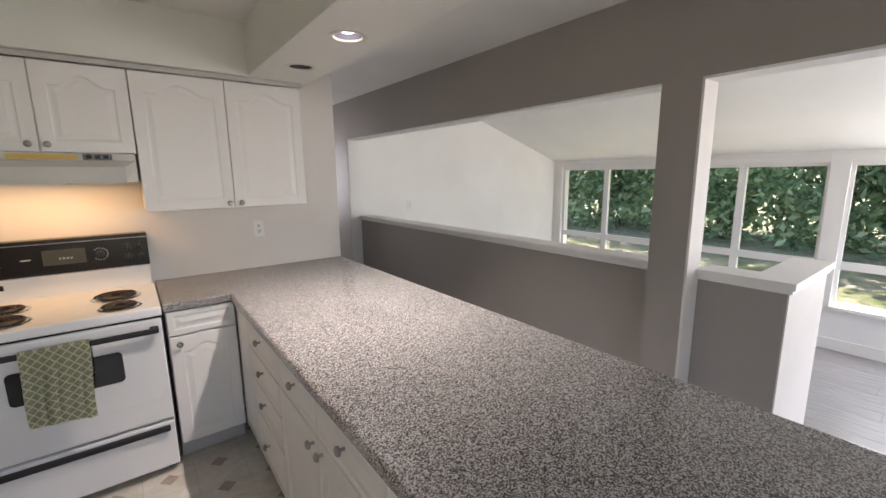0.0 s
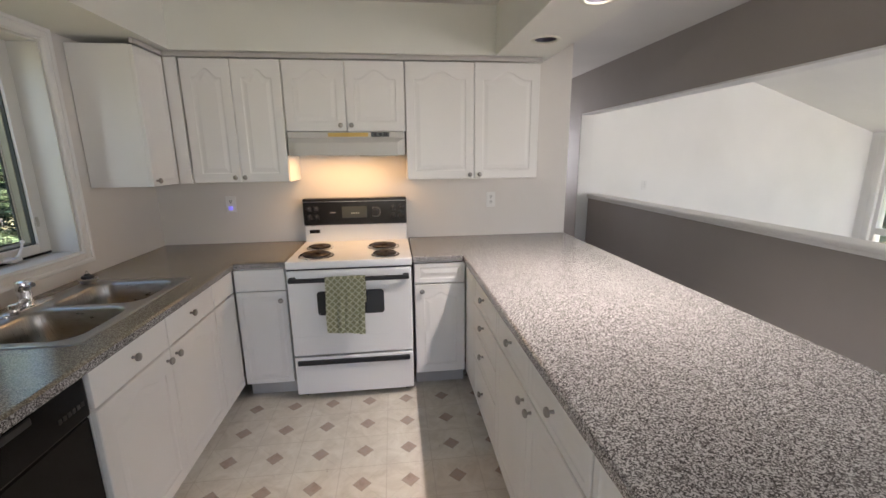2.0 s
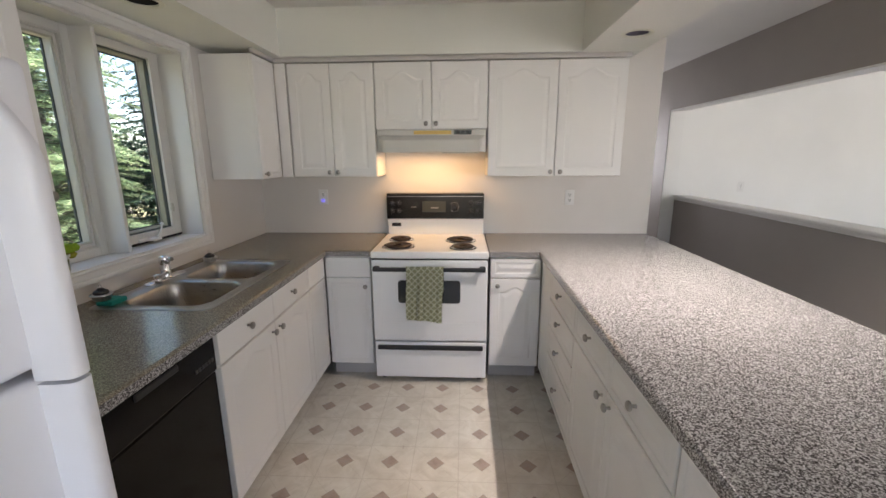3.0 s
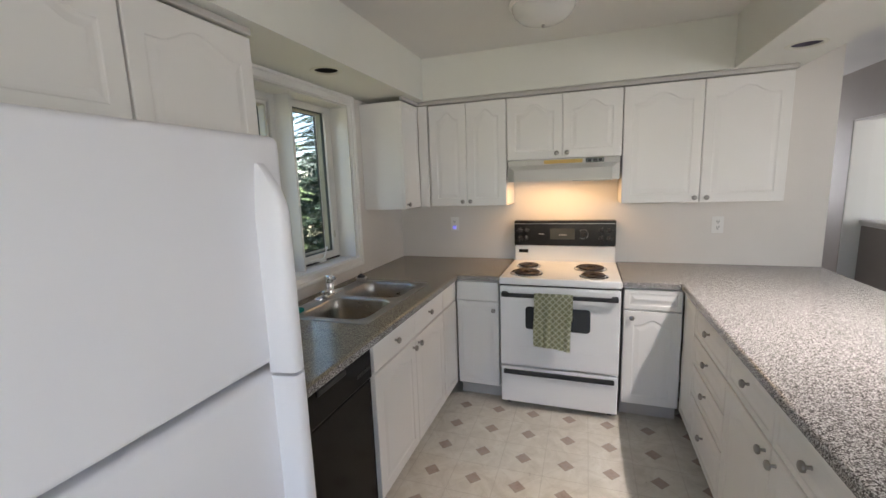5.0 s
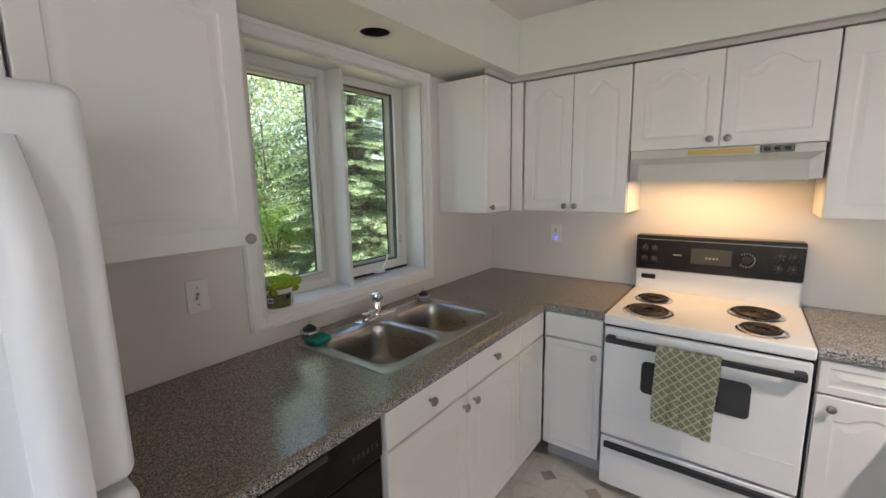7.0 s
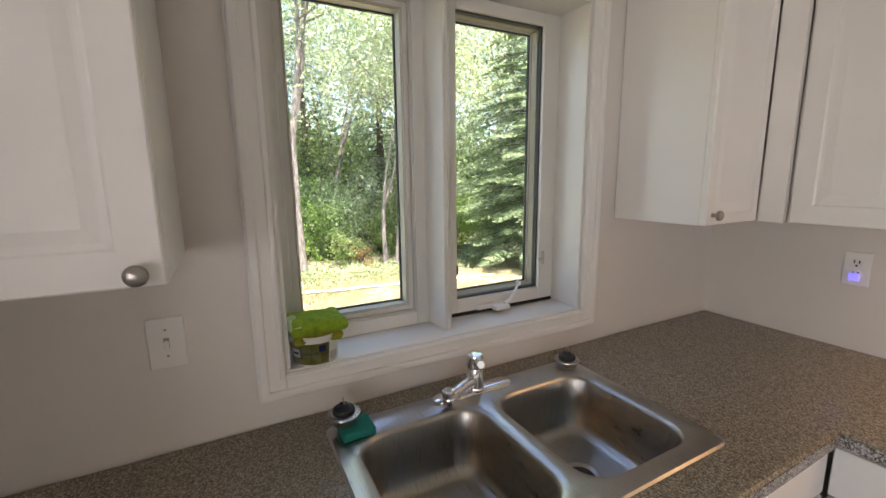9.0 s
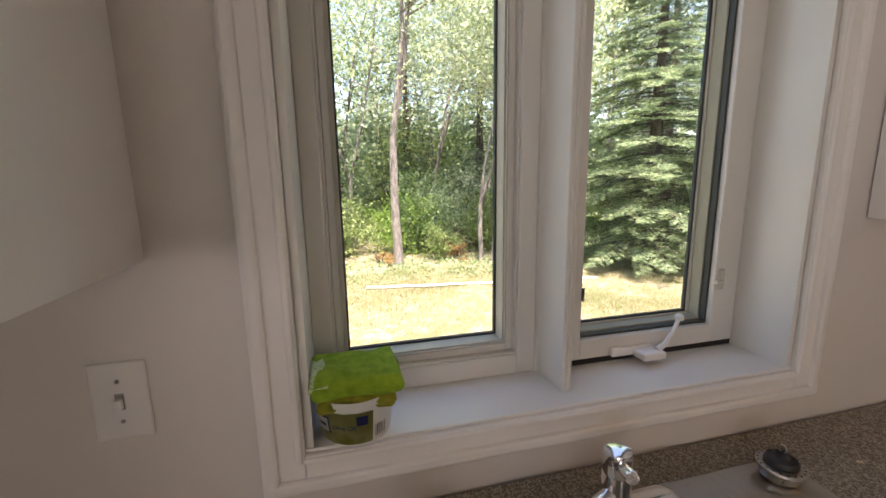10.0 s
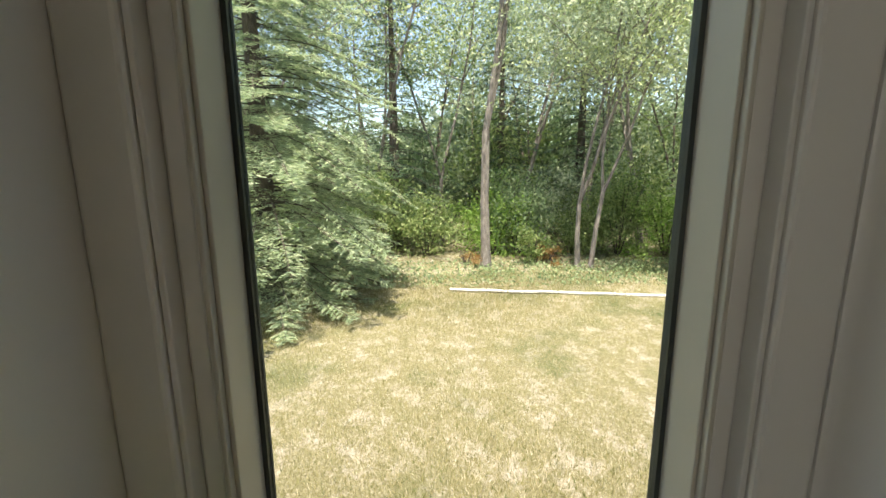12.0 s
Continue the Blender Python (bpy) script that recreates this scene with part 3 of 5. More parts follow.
part("half_wall", box(4.022, 4.15, -2.035, 1.696, LF, 1.012), M_GREY, None, "taupe half wall with a white cap", "structure")
cap("half_wall_cap", 3.998, 4.174, -2.035, 1.696)
part("half_wall", box(4.022, 4.15, -2.605, -2.233, LF, 1.012), M_GREY, None, "taupe half wall beside the steps", "structure")
part("half_wall", box(4.023, 4.72, -2.612, -2.606, LF, 1.012), M_WALL, None, "white end of the half wall", "structure")
part("half_wall", box(4.151, 4.72, -2.605, -2.48, LF, 1.012), M_WHITE, None, "white half wall beside the steps", "structure")
bm = prism([(3.998, -2.234), (3.998, -2.636), (4.745, -2.636), (4.745, -2.456), (4.174, -2.456), (4.174, -2.234)], 1.034, 1.066, 0.010)
bm = join(bm, prism([(4.010, -2.234), (4.010, -2.624), (4.733, -2.624), (4.733, -2.468), (4.162, -2.468), (4.162, -2.234)], 1.012, 1.033))
part("half_wall_cap", bm, M_TRIM, None, "white moulded cap rail turning the corner", "structure")
for i in range(2):
    part("step", box(4.15 + 0.28 * i, 4.43 + 0.28 * i, -3.9, -2.613, LF, -0.16 - 0.16 * i, 0.006), M_PLANK, None, "grey laminate step", "structure")

# living room shell
part("floor_living", box(4.15, 8.0, -5.6, 1.83, LF - 0.1, LF - 0.012), M_PLANK, None, "grey laminate floor", "structure")
part("wall_living_north", box(4.02, 8.0, 1.83, 1.95, LF, 4.6), M_WHITE, None, "white living room wall", "structure")
LWIN = [(-4.40, -2.13, 0.02, 1.66), (-1.985, 1.64, 0.02, 1.66)]
wall("wall_east", "x", 8.0, 0.2, -5.6, 1.95, -0.75, 1.9, LWIN, M_WHITE, "white wall with a band of windows")
bm = bmesh.new()
vs = [bm.verts.new(p) for p in ((3.9, -5.6, 3.13), (8.2, -5.6, 1.71), (8.2, 1.95, 1.71), (3.9, 1.95, 3.13), (3.9, -5.6, 3.3), (8.2, -5.6, 1.88), (8.2, 1.95, 1.88), (3.9, 1.95, 3.3))]
for f in ((0, 1, 2, 3), (4, 5, 6, 7), (0, 1, 5, 4), (1, 2, 6, 5), (2, 3, 7, 6), (3, 0, 4, 7)):
    bm.faces.new([vs[i] for i in f])
part("ceiling_living", bm, M_WHITE, None, "white sloped ceiling", "structure")
part("baseboard", box(7.982, 8.0, -5.6, 1.83, LF - 0.01, LF + 0.125, 0.004), M_TRIM, None, "white baseboard", "structure")
part("ceiling", box(-0.1, 3.9, -5.6, 4.6, CE, CE + 0.12), M_CEIL, None, "off-white flat ceiling", "structure")
part("roof", box(-0.24, 4.1, -5.8, 4.8, 2.6, 2.72), M_OUT, None, "plain house roof", "structure")
# unseen overhang, added to keep the sun off the upper panes
part("roof", box(8.2, 8.75, -6.0, 2.4, 1.9, 1.98), M_OUT, None, "unseen eave added to shade the living room windows", "structure")


def sheet_with_holes(x0, x1, y0, y1, z, z1, holes):
    """A closed soffit from z up to z1 with round holes (x, y, r) in its underside."""
    b = bmesh.new()
    loops = []
    lo = [b.verts.new(p) for p in ((x0, y0, z), (x1, y0, z), (x1, y1, z), (x0, y1, z))]
    es = [b.edges.new((lo[i], lo[(i + 1) % 4])) for i in range(4)]
    for hx, hy, r in holes:
        ring = [b.verts.new((hx + r * math.cos(2 * math.pi * k / 28), hy + r * math.sin(2 * math.pi * k / 28), z)) for k in range(28)]
        es += [b.edges.new((ring[k], ring[(k + 1) % 28])) for k in range(28)]
    bmesh.ops.triangle_fill(b, edges=es, use_beauty=True, use_dissolve=False)
    hi = [b.verts.new((v.co.x, v.co.y, z1)) for v in lo]
    for i in range(4):
        b.faces.new((lo[i], lo[(i + 1) % 4], hi[(i + 1) % 4], hi[i]))
    return b


SX, SY, PX0, PX1 = 0.395, -0.345, 2.342, 2.715
part("soffit_window_side", sheet_with_holes(0, SX, -5.6, WY, SF, CE, [(0.25, -1.34, 0.062)]), M_SOFFIT, None, "off-white boxed soffit over the wall cabinets", "structure")
part("soffit_stove_side", box(SX, PX0, SY, WY, SF, CE), M_SOFFIT, None, "off-white boxed soffit over the stove wall", "structure")
part("soffit_peninsula", sheet_with_holes(PX0, PX1, -5.6, WY, SF, CE, [(2.53, -1.335, 0.062), (2.53, -0.716, 0.062)]), M_SOFFIT, None, "off-white boxed soffit with recessed lights", "structure")


def downlight(x, y, mat_in, mat_ring, label, lit=False):
    ob = thing("recessed_downlight", (x, y, SF - 0.004), label, "ceiling light", "recessed downlights")
    part("ring", turned([(0.063, 0.006), (0.082, 0.003), (0.084, 0.0), (0.080, -0.003), (0.064, -0.002), (0.061, 0.004)], (x, y, SF - 0.001), "z", 36), mat_ring, ob, smooth=True)
    part("baffle", turned([(0.0605, 0.004), (0.060, 0.03), (0.056, 0.035), (0.055, 0.065), (0.050, 0.07), (0.049, 0.105), (0, 0.105)], (x, y, SF), "z", 32), mat_in, ob, "dark ribbed inner can", smooth=True)
    if lit:
        part("lamp_face", turned([(0.0, 0.019), (0.028, 0.020), (0.039, 0.025), (0.043, 0.033), (0.034, 0.055), (0, 0.065)], (x, y, SF), "z", 28), M_BULB, ob, "glowing frosted reflector bulb", smooth=True)


M_RING = paint("downlight_ring_paint", (0.66, 0.65, 0.56), 0.4)
downlight(2.53, -1.335, M_BAFFLE_LIT, M_RING, "lit round recessed downlight in the soffit above the peninsula", True)
downlight(2.53, -0.716, M_BAFFLE, M_RING, "unlit round recessed downlight near the stove wall")
downlight(0.25, -1.34, M_DARK, M_RING, "unlit dark recessed downlight in the soffit above the sink")

ob = thing("ceiling_dome_light", (1.318, -0.98, CE), "unlit white opal glass dome on the flat kitchen ceiling", "ceiling light")
part("pan", turned([(0, 0), (0.17, 0), (0.172, -0.012), (0.165, -0.02), (0, -0.02)], (1.318, -0.98, CE), "z", 40), M_TRIM, ob, smooth=True)
part("shade", turned([(0.158, -0.018), (0.156, -0.035), (0.142, -0.062), (0.11, -0.088), (0.06, -0.105), (0, -0.110)], (1.318, -0.98, CE), "z", 40), M_OPAL, ob, "white opal glass bowl", smooth=True)
part("finial", turned([(0, -0.106), (0.009, -0.108), (0.011, -0.116), (0.006, -0.124), (0, -0.126)], (1.318, -0.98, CE), "z", 14), M_NICKEL, ob, "small metal finial", smooth=True)


# ---- sink window: casing, recess, two sashes
y0, y1, z0, z1 = WIN
ob = thing("window_1", (0, (y0 + y1) / 2, z0), "white painted wooden window with one fixed and one crank-out sash above the sink", "window", kind="structure")
for nm, a, b, c, d in (("left", y0 - 0.066, y0, z0 - 0.064, z1 + 0.066), ("right", y1, y1 + 0.066, z0 - 0.064, z1 + 0.066)):
    bm = box(0.0, 0.014, a, b, c, d, 0.003)
    o = (a + 0.004, a + 0.026) if nm == "left" else (b - 0.026, b - 0.004)
    bm = box(0.0, 0.023, o[0], o[1], c + 0.004, d - 0.004, 0.006, bm)
    i = (b - 0.014, b - 0.003) if nm == "left" else (a + 0.003, a + 0.014)
    bm = box(0.0, 0.019, i[0], i[1], c + 0.052, d - 0.052, 0.004, bm)
    part("casing", bm, M_TRIM, ob)
for c, d, o, i in ((z0 - 0.064, z0, (z0 - 0.060, z0 - 0.038), (z0 - 0.014, z0 - 0.003)), (z1, z1 + 0.066, (z1 + 0.040, z1 + 0.062), (z1 + 0.003, z1 + 0.014))):
    bm = box(0.0, 0.0145, y0, y1, c, d, 0.003)
    bm = box(0.0, 0.0235, y0 - 0.055, y1 + 0.055, o[0], o[1], 0.006, bm)
    bm = box(0.0, 0.0195, y0 - 0.003, y1 + 0.003, i[0], i[1], 0.004, bm)
    part("casing", bm, M_TRIM, ob)
part("sill", box(-0.19, 0.006, y0, y1, z0 - 0.0, z0 + 0.006, 0.002), M_TRIM, ob, "white painted window sill")
part("head", box(-0.19, 0.002, y0, y1, z1 - 0.012, z1 - 0.001), M_FRAME, ob)
for a, b in ((y0 + 0.001, y0 + 0.013), (y1 - 0.013, y1 - 0.001)):
    part("jamb", box(-0.19, 0.002, a, b, z0 + 0.006, z1 - 0.012), M_FRAME, ob)
# the centre post: a cove towards the fixed light, a bead on its nose, a flat face towards the crank-out light
cove = [(-0.137 + 0.088 * (1 - math.cos(radians(90) * k / 8)), -1.297 + 0.012 * math.sin(radians(90) * k / 8)) for k in range(9)]
post = [(-0.19, -1.297)] + cove + [(-0.044, -1.2855), (-0.040, -1.281), (-0.041, -1.2765), (-0.044, -1.275), (-0.041, -1.272), (-0.042, -1.267), (-0.047, -1.263), (-0.128, -1.214), (-0.19, -1.214)]
part("mullion", prism(post, z0 + 0.006, z1 - 0.012), M_FRAME, ob, "moulded white centre post", smooth=True)


def ring4(a, b, c, d, w, xa, xb, bevel=0.0, bm=None):
    """Four mitreless members w wide inside the opening a..b, c..d, from depth xa to xb."""
    bm = box(xa, xb, a, a + w, c, d, bevel, bm)
    bm = box(xa, xb, b - w, b, c, d, bevel, bm)
    bm = box(xa, xb, a + w, b - w, c, c + w, bevel, bm)
    return box(xa, xb, a + w, b - w, d - w, d, bevel, bm)


ZT = z1 - 0.012
# fixed light: flat frame, a fine step, a set-back sash, glazing strip, gasket, glass
bm = box(-0.195, -0.137, y0 + 0.013, -1.719, z0 + 0.006, ZT, 0.003)
bm = box(-0.195, -0.137, -1.338, -1.2975, z0 + 0.006, ZT, 0.003, bm)
bm = box(-0.195, -0.137, -1.719, -1.338, z0 + 0.006, 1.098, 0.003, bm)
bm = box(-0.195, -0.137, -1.719, -1.338, 2.040, ZT, 0.003, bm)
part("frame", bm, M_FRAME, ob)
s_ = part("sash", ring4(-1.7185, -1.3385, 1.0985, 2.0395, 0.0045, -0.19, -0.1415, 0.001), M_FRAME, ob, "white fixed sash")
part("rails", ring4(-1.7140, -1.3430, 1.1030, 2.0350, 0.0165, -0.195, -0.154, 0.003), M_FRAME, s_)
bm = ring4(-1.6975, -1.3595, 1.1195, 2.0185, 0.0035, -0.200, -0.1505, 0.001)
bm = ring4(-1.6940, -1.3630, 1.1230, 2.0150, 0.0035, -0.200, -0.1565, 0.001, bm)
part("glazing_strip", bm, M_GREYMETAL, s_, "stepped pale aluminium glazing strip")
part("gasket", ring4(-1.6905, -1.3665, 1.1265, 2.0115, 0.0040, -0.204, -0.194), M_SEAL, s_, "dark green-black rubber gasket")
gl = part("pane", box(-0.201, -0.197, -1.6865, -1.3705, 1.1305, 2.0075), M_GLASS, s_, "clear window glass")
gl.visible_shadow = False
# crank-out light: white frame with a dark gap under it, then a dark lined rebate back to the glass
bm = box(-0.18, -0.131, -1.2135, -1.190, 1.067, ZT, 0.003)
bm = box(-0.18, -0.131, -0.834, y1 - 0.0135, 1.067, ZT, 0.003, bm)
bm = box(-0.18, -0.131, -1.190, -0.834, 1.067, 1.113, 0.003, bm)
bm = box(-0.18, -0.131, -1.190, -0.834, 2.040, ZT, 0.003, bm)
s_ = part("sash", bm, M_FRAME, ob, "white crank-out sash with a dark gap under it")
part("gasket", ring4(-1.190, -0.834, 1.113, 2.040, 0.006, -0.160, -0.145), M_SEAL, s_, "dark green-black rubber gasket")
part("glazing_strip", ring4(-1.190, -0.834, 1.113, 2.040, 0.010, -0.190, -0.160), M_BRONZE, s_, "olive grey metal lining")
part("glazing_bead", ring4(-1.190, -0.834, 1.113, 2.040, 0.014, -0.196, -0.190), M_GREYMETAL, s_, "pale metal glazing bead")
part("inner_gasket", ring4(-1.190, -0.834, 1.113, 2.040, 0.019, -0.204, -0.196), M_SEAL, s_, "dark inner rubber gasket")
gl = part("pane", box(-0.202, -0.198, -1.171, -0.853, 1.132, 2.021), M_GLASS, s_, "clear window glass")
gl.visible_shadow = False
# near-black block paints the shade inside the gap below the sash
part("gap_seal", box(-0.19, -0.134, -1.2135, y1 - 0.0135, z0 + 0.006, 1.067), M_DARK, ob, "dark strip painting the shade in the gap under the sash")
bm = box(-0.131, -0.118, -1.115, -1.005, 1.068, 1.088, 0.004)
bm = box(-0.125, -0.082, -1.060, -1.000, 1.066, 1.083, 0.005, bm, 3)
bm = tube([(-0.100, -1.012, 1.082), (-0.103, -0.990, 1.092), (-0.112, -0.960, 1.116), (-0.122, -0.938, 1.140)], [0.008, 0.006, 0.005, 0.0045], 10, bm)
bm = turned([(0, 0), (0.009, 0.002), (0.010, 0.012), (0.006, 0.016), (0, 0.017)], (-0.122, -0.936, 1.136), "z", 14, bm)
part("crank", bm, M_PLASTIC, ob, "white folding window crank", smooth=True)
bm = box(-0.131, -0.125, -0.826, -0.812, 1.20, 1.25, 0.002)
bm = box(-0.131, -0.118, -0.838, -0.818, 1.214, 1.224, 0.002, bm)
part("latch", bm, M_GREYMETAL, ob, "small sash latch")
bm = box(-0.131, -0.127, -1.193, -1.187, 1.205, 1.235, 0.001)
part("catch", bm, M_SEAL, ob, "small dark sash catch")

# living room windows
LIGHTS = [[(-4.40, -3.28), (-3.24, -2.13)], [(-1.985, -1.13), (-1.13, 0.76 - 0.97), (-0.21, 0.785), (0.785, 1.64)]]
for wi, (lights, yy) in enumerate(zip(LIGHTS, ((-4.40, -2.13), (-1.985, 1.64)))):
    ob = thing("window_%d" % (wi + 2), (8.0, sum(yy) / 2, 0.02), "white framed living room window with a low row of panes", "window", kind="structure")
    c, d = 0.02, 1.66
    for a, b in ((yy[0] - 0.075, yy[0] + 0.012), (yy[1] - 0.012, yy[1] + 0.075)):
        part("casing", box(7.975, 7.999, a, b, c - 0.07, d + 0.07, 0.004), M_TRIM, ob)
    part("casing", box(7.975, 7.998, yy[0] + 0.012, yy[1] - 0.012, d - 0.01, d + 0.07, 0.004), M_TRIM, ob)
    part("window_sill", box(7.93, 7.998, yy[0] + 0.012, yy[1] - 0.012, c - 0.03, c + 0.01, 0.006), M_TRIM, ob)
    for a, b in lights:
        fr = part("window_frame", box(8.03, 8.09, a, a + 0.045, c, d, 0.004), M_TRIM, ob)
        bm = box(8.03, 8.09, b - 0.045, b, c, d, 0.004)
        for q0, q1 in ((c, c + 0.05), (0.45, 0.54), (d - 0.05, d)):
            bm = box(8.03, 8.09, a + 0.045, b - 0.045, q0, q1, 0.004, bm)
        part("rails", bm, M_TRIM, fr)
        for q0, q1 in ((c + 0.05, 0.45), (0.54, d - 0.05)):
            gl = part("pane", box(8.055, 8.06, a + 0.045, b - 0.045, q0, q1), M_GLASS, fr, "clear window glass")
            gl.visible_shadow = False


# ---- wall plates
def plate(name, face, plane, u, v, kind, label, category):
    ob = thing(name, P3(face, plane, u, v - 0.058, 0), label, category)
    part("plate", fbox(face, plane, u - 0.036, u + 0.036, v - 0.058, v + 0.058, 0, 0.006, 0.003), M_PLASTIC, ob)
    if kind == "outlet":
        for dv in (-0.02, 0.02):
            o = part("socket", turned([(0, 0), (0.0165, 0), (0.0165, 0.002), (0.015, 0.0028), (0, 0.0028)], P3(face, plane, u, v + dv, 0.006), face, 20), M_PLASTIC, ob)
            for du in (-0.0065, 0.0065):
                part("slot", fbox(face, plane, u + du - 0.0021, u + du + 0.0021, v + dv - 0.001, v + dv + 0.010, 0.0085, 0.0092), M_SLOT, o, "dark slot")
            part("slot", turned([(0, 0), (0.0037, 0), (0.0037, 0.0007), (0, 0.0007)], P3(face, plane, u, v + dv - 0.008, 0.0085), face, 10), M_SLOT, o, "dark round earth hole")
    else:
        part("toggle_surround", fbox(face, plane, u - 0.0055, u + 0.0055, v - 0.012, v + 0.012, 0.006, 0.0068), M_MARK, ob, "thin grey switch slot")
        part("toggle", fbox(face, plane, u - 0.0045, u + 0.0045, v - 0.010, v + 0.006, 0.006, 0.015, 0.002), M_PLASTIC, ob)
        for dv in (-0.03, 0.03):
            part("screw", turned([(0, 0), (0.003, 0), (0.0025, 0.0012), (0, 0.0014)], P3(face, plane, u, v + dv, 0.006), face, 10), M_NICKEL, ob, "small screw head")
    return ob


plate("wall_outlet", "-y", WY, 2.412, 1.197, "outlet", "white duplex outlet above the counter between stove and peninsula", "outlet")
o = plate("wall_outlet", "-y", WY, 0.492, 1.203, "outlet", "white duplex outlet with a blue night light plugged in", "outlet")
nl = single("night_light", fbox("-y", WY, 0.478, 0.506, 1.163, 1.190, 0.0095, 0.028, 0.005), M_BLUE, "small glowing blue-violet night light in an outlet", "night light")
plate("light_switch", "+x", 0, -2.006, 1.177, "switch", "white toggle light switch beside the sink window", "light switch")
plate("wall_outlet", "+x", 0, -2.33, 1.168, "outlet", "white duplex outlet above the counter near the fridge", "outlet")
plate("light_switch", "-y", 1.83, 4.825, 1.147, "switch", "white wall switch on the living room wall", "light switch")

# ---- counters
bm = cells([0.0, 0.13, 0.555, 0.70, 0.995], [-2.42, -1.66, -0.925, -0.61, WY], CT - 0.038, CT,
           lambda i, j: (i < 3 or j == 3) and not (i == 1 and j == 1), 0.011)
ob = thing("window_counter", (0.35, -1.2, CT - 0.038), "speckled laminate countertop, browned for dimmer light, turning the corner from sink to stove", "countertop")
part("slab", bm, M_COUNTER_DIM, ob)
part("edge_band", box(0.700, 0.7016, -2.419, -0.6116, CT - 0.0375, CT - 0.009), M_COUNTER, ob)
part("edge_band", box(0.7016, 0.994, -0.6116, -0.610, CT - 0.0375, CT - 0.009), M_COUNTER, ob)
bm = cells([1.768, 2.085, 3.02], [-3.35, -0.61, WY], CT - 0.038, CT, lambda i, j: i == 1 or j == 1, 0.011)
ob = thing("peninsula_counter", (2.55, -1.6, CT - 0.038), "broad speckled grey laminate peninsula countertop beside the stove", "countertop")
part("slab", bm, M_COUNTER, ob)
part("edge_band", box(2.0834, 2.085, -3.349, -0.6116, CT - 0.0375, CT - 0.009), M_COUNTER, ob)
part("edge_band", box(1.769, 2.0834, -0.6116, -0.610, CT - 0.0375, CT - 0.009), M_COUNTER, ob)

# ---- base cabinets
FX = 0.665
D0, D1, K0 = 0.738, 0.872, 0.115
cabinet("base_cabinet", "+x", FX, -1.800, -0.885, 0, 0.879, 0.66,
        [("slab", -1.800, -1.345, D0, D1, (-1.585, 0.813)), ("slab", -1.345, -0.885, D0, D1, (-1.135, 0.813)),
         ("arch", -1.800, -1.345, K0, D0 - 0.006, (-1.380, 0.690)), ("arch", -1.345, -0.885, K0, D0 - 0.006, (-1.306, 0.690))],
        "white sink base cabinet with two false drawers over two doors", K0, low=0.70)
cabinet("corner_cabinet", "+x", FX, -0.88, -0.582, 0, 0.879, 0.62,
        [("slab", -0.88, -0.60, D0, D1, None), ("narrow", -0.88, -0.60, K0, D0 - 0.006, None)], "white corner base cabinet with a narrow door and no knobs", K0)
cabinet("base_cabinet", "-y", -0.582, 0.690, 0.990, 0, 0.879, 0.60,
        [("slab", 0.690, 0.990, D0, D1, None), ("narrow", 0.690, 0.990, K0, D0 - 0.006, (0.955, 0.675))], "narrow white base cabinet between the corner and the stove", K0)
cabinet("base_cabinet", "-y", -0.582, 1.774, 2.103, 0, 0.879, 0.60,
        [("drawer", 1.776, 2.102, D0, D1, None), ("arch", 1.776, 2.102, K0, D0 - 0.006, (1.822, 0.690))], "narrow white base cabinet to the peninsula side of the stove", K0)
PF = 2.125
cabinet("corner_cabinet", "-x", PF, -0.865, -0.606, 0, 0.879, 0.62,
        [("narrow", -0.865, -0.606, K0, D1, None)], "white corner filler cabinet where the peninsula starts", K0)
q = [K0, 0.345, 0.545, D0 - 0.006 - 0.0, D1]
cabinet("drawer_cabinet", "-x", PF, -1.400, -0.870, 0, 0.879, 0.62,
        [("drawer", -1.400, -0.870, 0.704, 0.872, (-1.135, 0.800)), ("drawer", -1.400, -0.870, 0.545, 0.698, (-1.135, 0.645)),
         ("drawer", -1.400, -0.870, 0.372, 0.539, (-1.135, 0.482)), ("drawer", -1.400, -0.870, K0, 0.366, (-1.135, 0.262))],
        "white base cabinet with four drawers under the peninsula", K0)
cabinet("base_cabinet", "-x", PF, -2.32, -1.405, 0, 0.879, 0.62,
        [("drawer", -1.855, -1.405, 0.704, 0.872, (-1.640, 0.803)), ("drawer", -2.32, -1.855, 0.704, 0.872, (-2.085, 0.795)),
         ("arch", -1.855, -1.405, K0, 0.698, (-1.815, 0.662)), ("arch", -2.32, -1.855, K0, 0.698, (-1.895, 0.662))],
        "white base cabinet with two drawers over two doors under the peninsula", K0)
cabinet("base_cabinet", "-x", PF, -3.25, -2.325, 0, 0.879, 0.62,
        [("drawer", -2.785, -2.325, 0.704, 0.872, None), ("drawer", -3.25, -2.785, 0.704, 0.872, None),
         ("arch", -2.785, -2.325, K0, 0.698, None), ("arch", -3.25, -2.785, K0, 0.698, None)],
        "white base cabinet at the open end of the peninsula", K0)
single("peninsula_back_panel", box(2.80, 2.82, -3.25, WY, 0, 0.879), M_CAB, "white panel along the back of the peninsula", "panel")

# ---- wall cabinets
UB, UT, UF = 1.375, 2.118, -0.285


def upper(face, plane, u0, u1, v0, v1, fronts, label, depth=0.32):
    return cabinet("wall_cabinet", face, plane, u0, u1, v0, v1, depth, fronts, label)


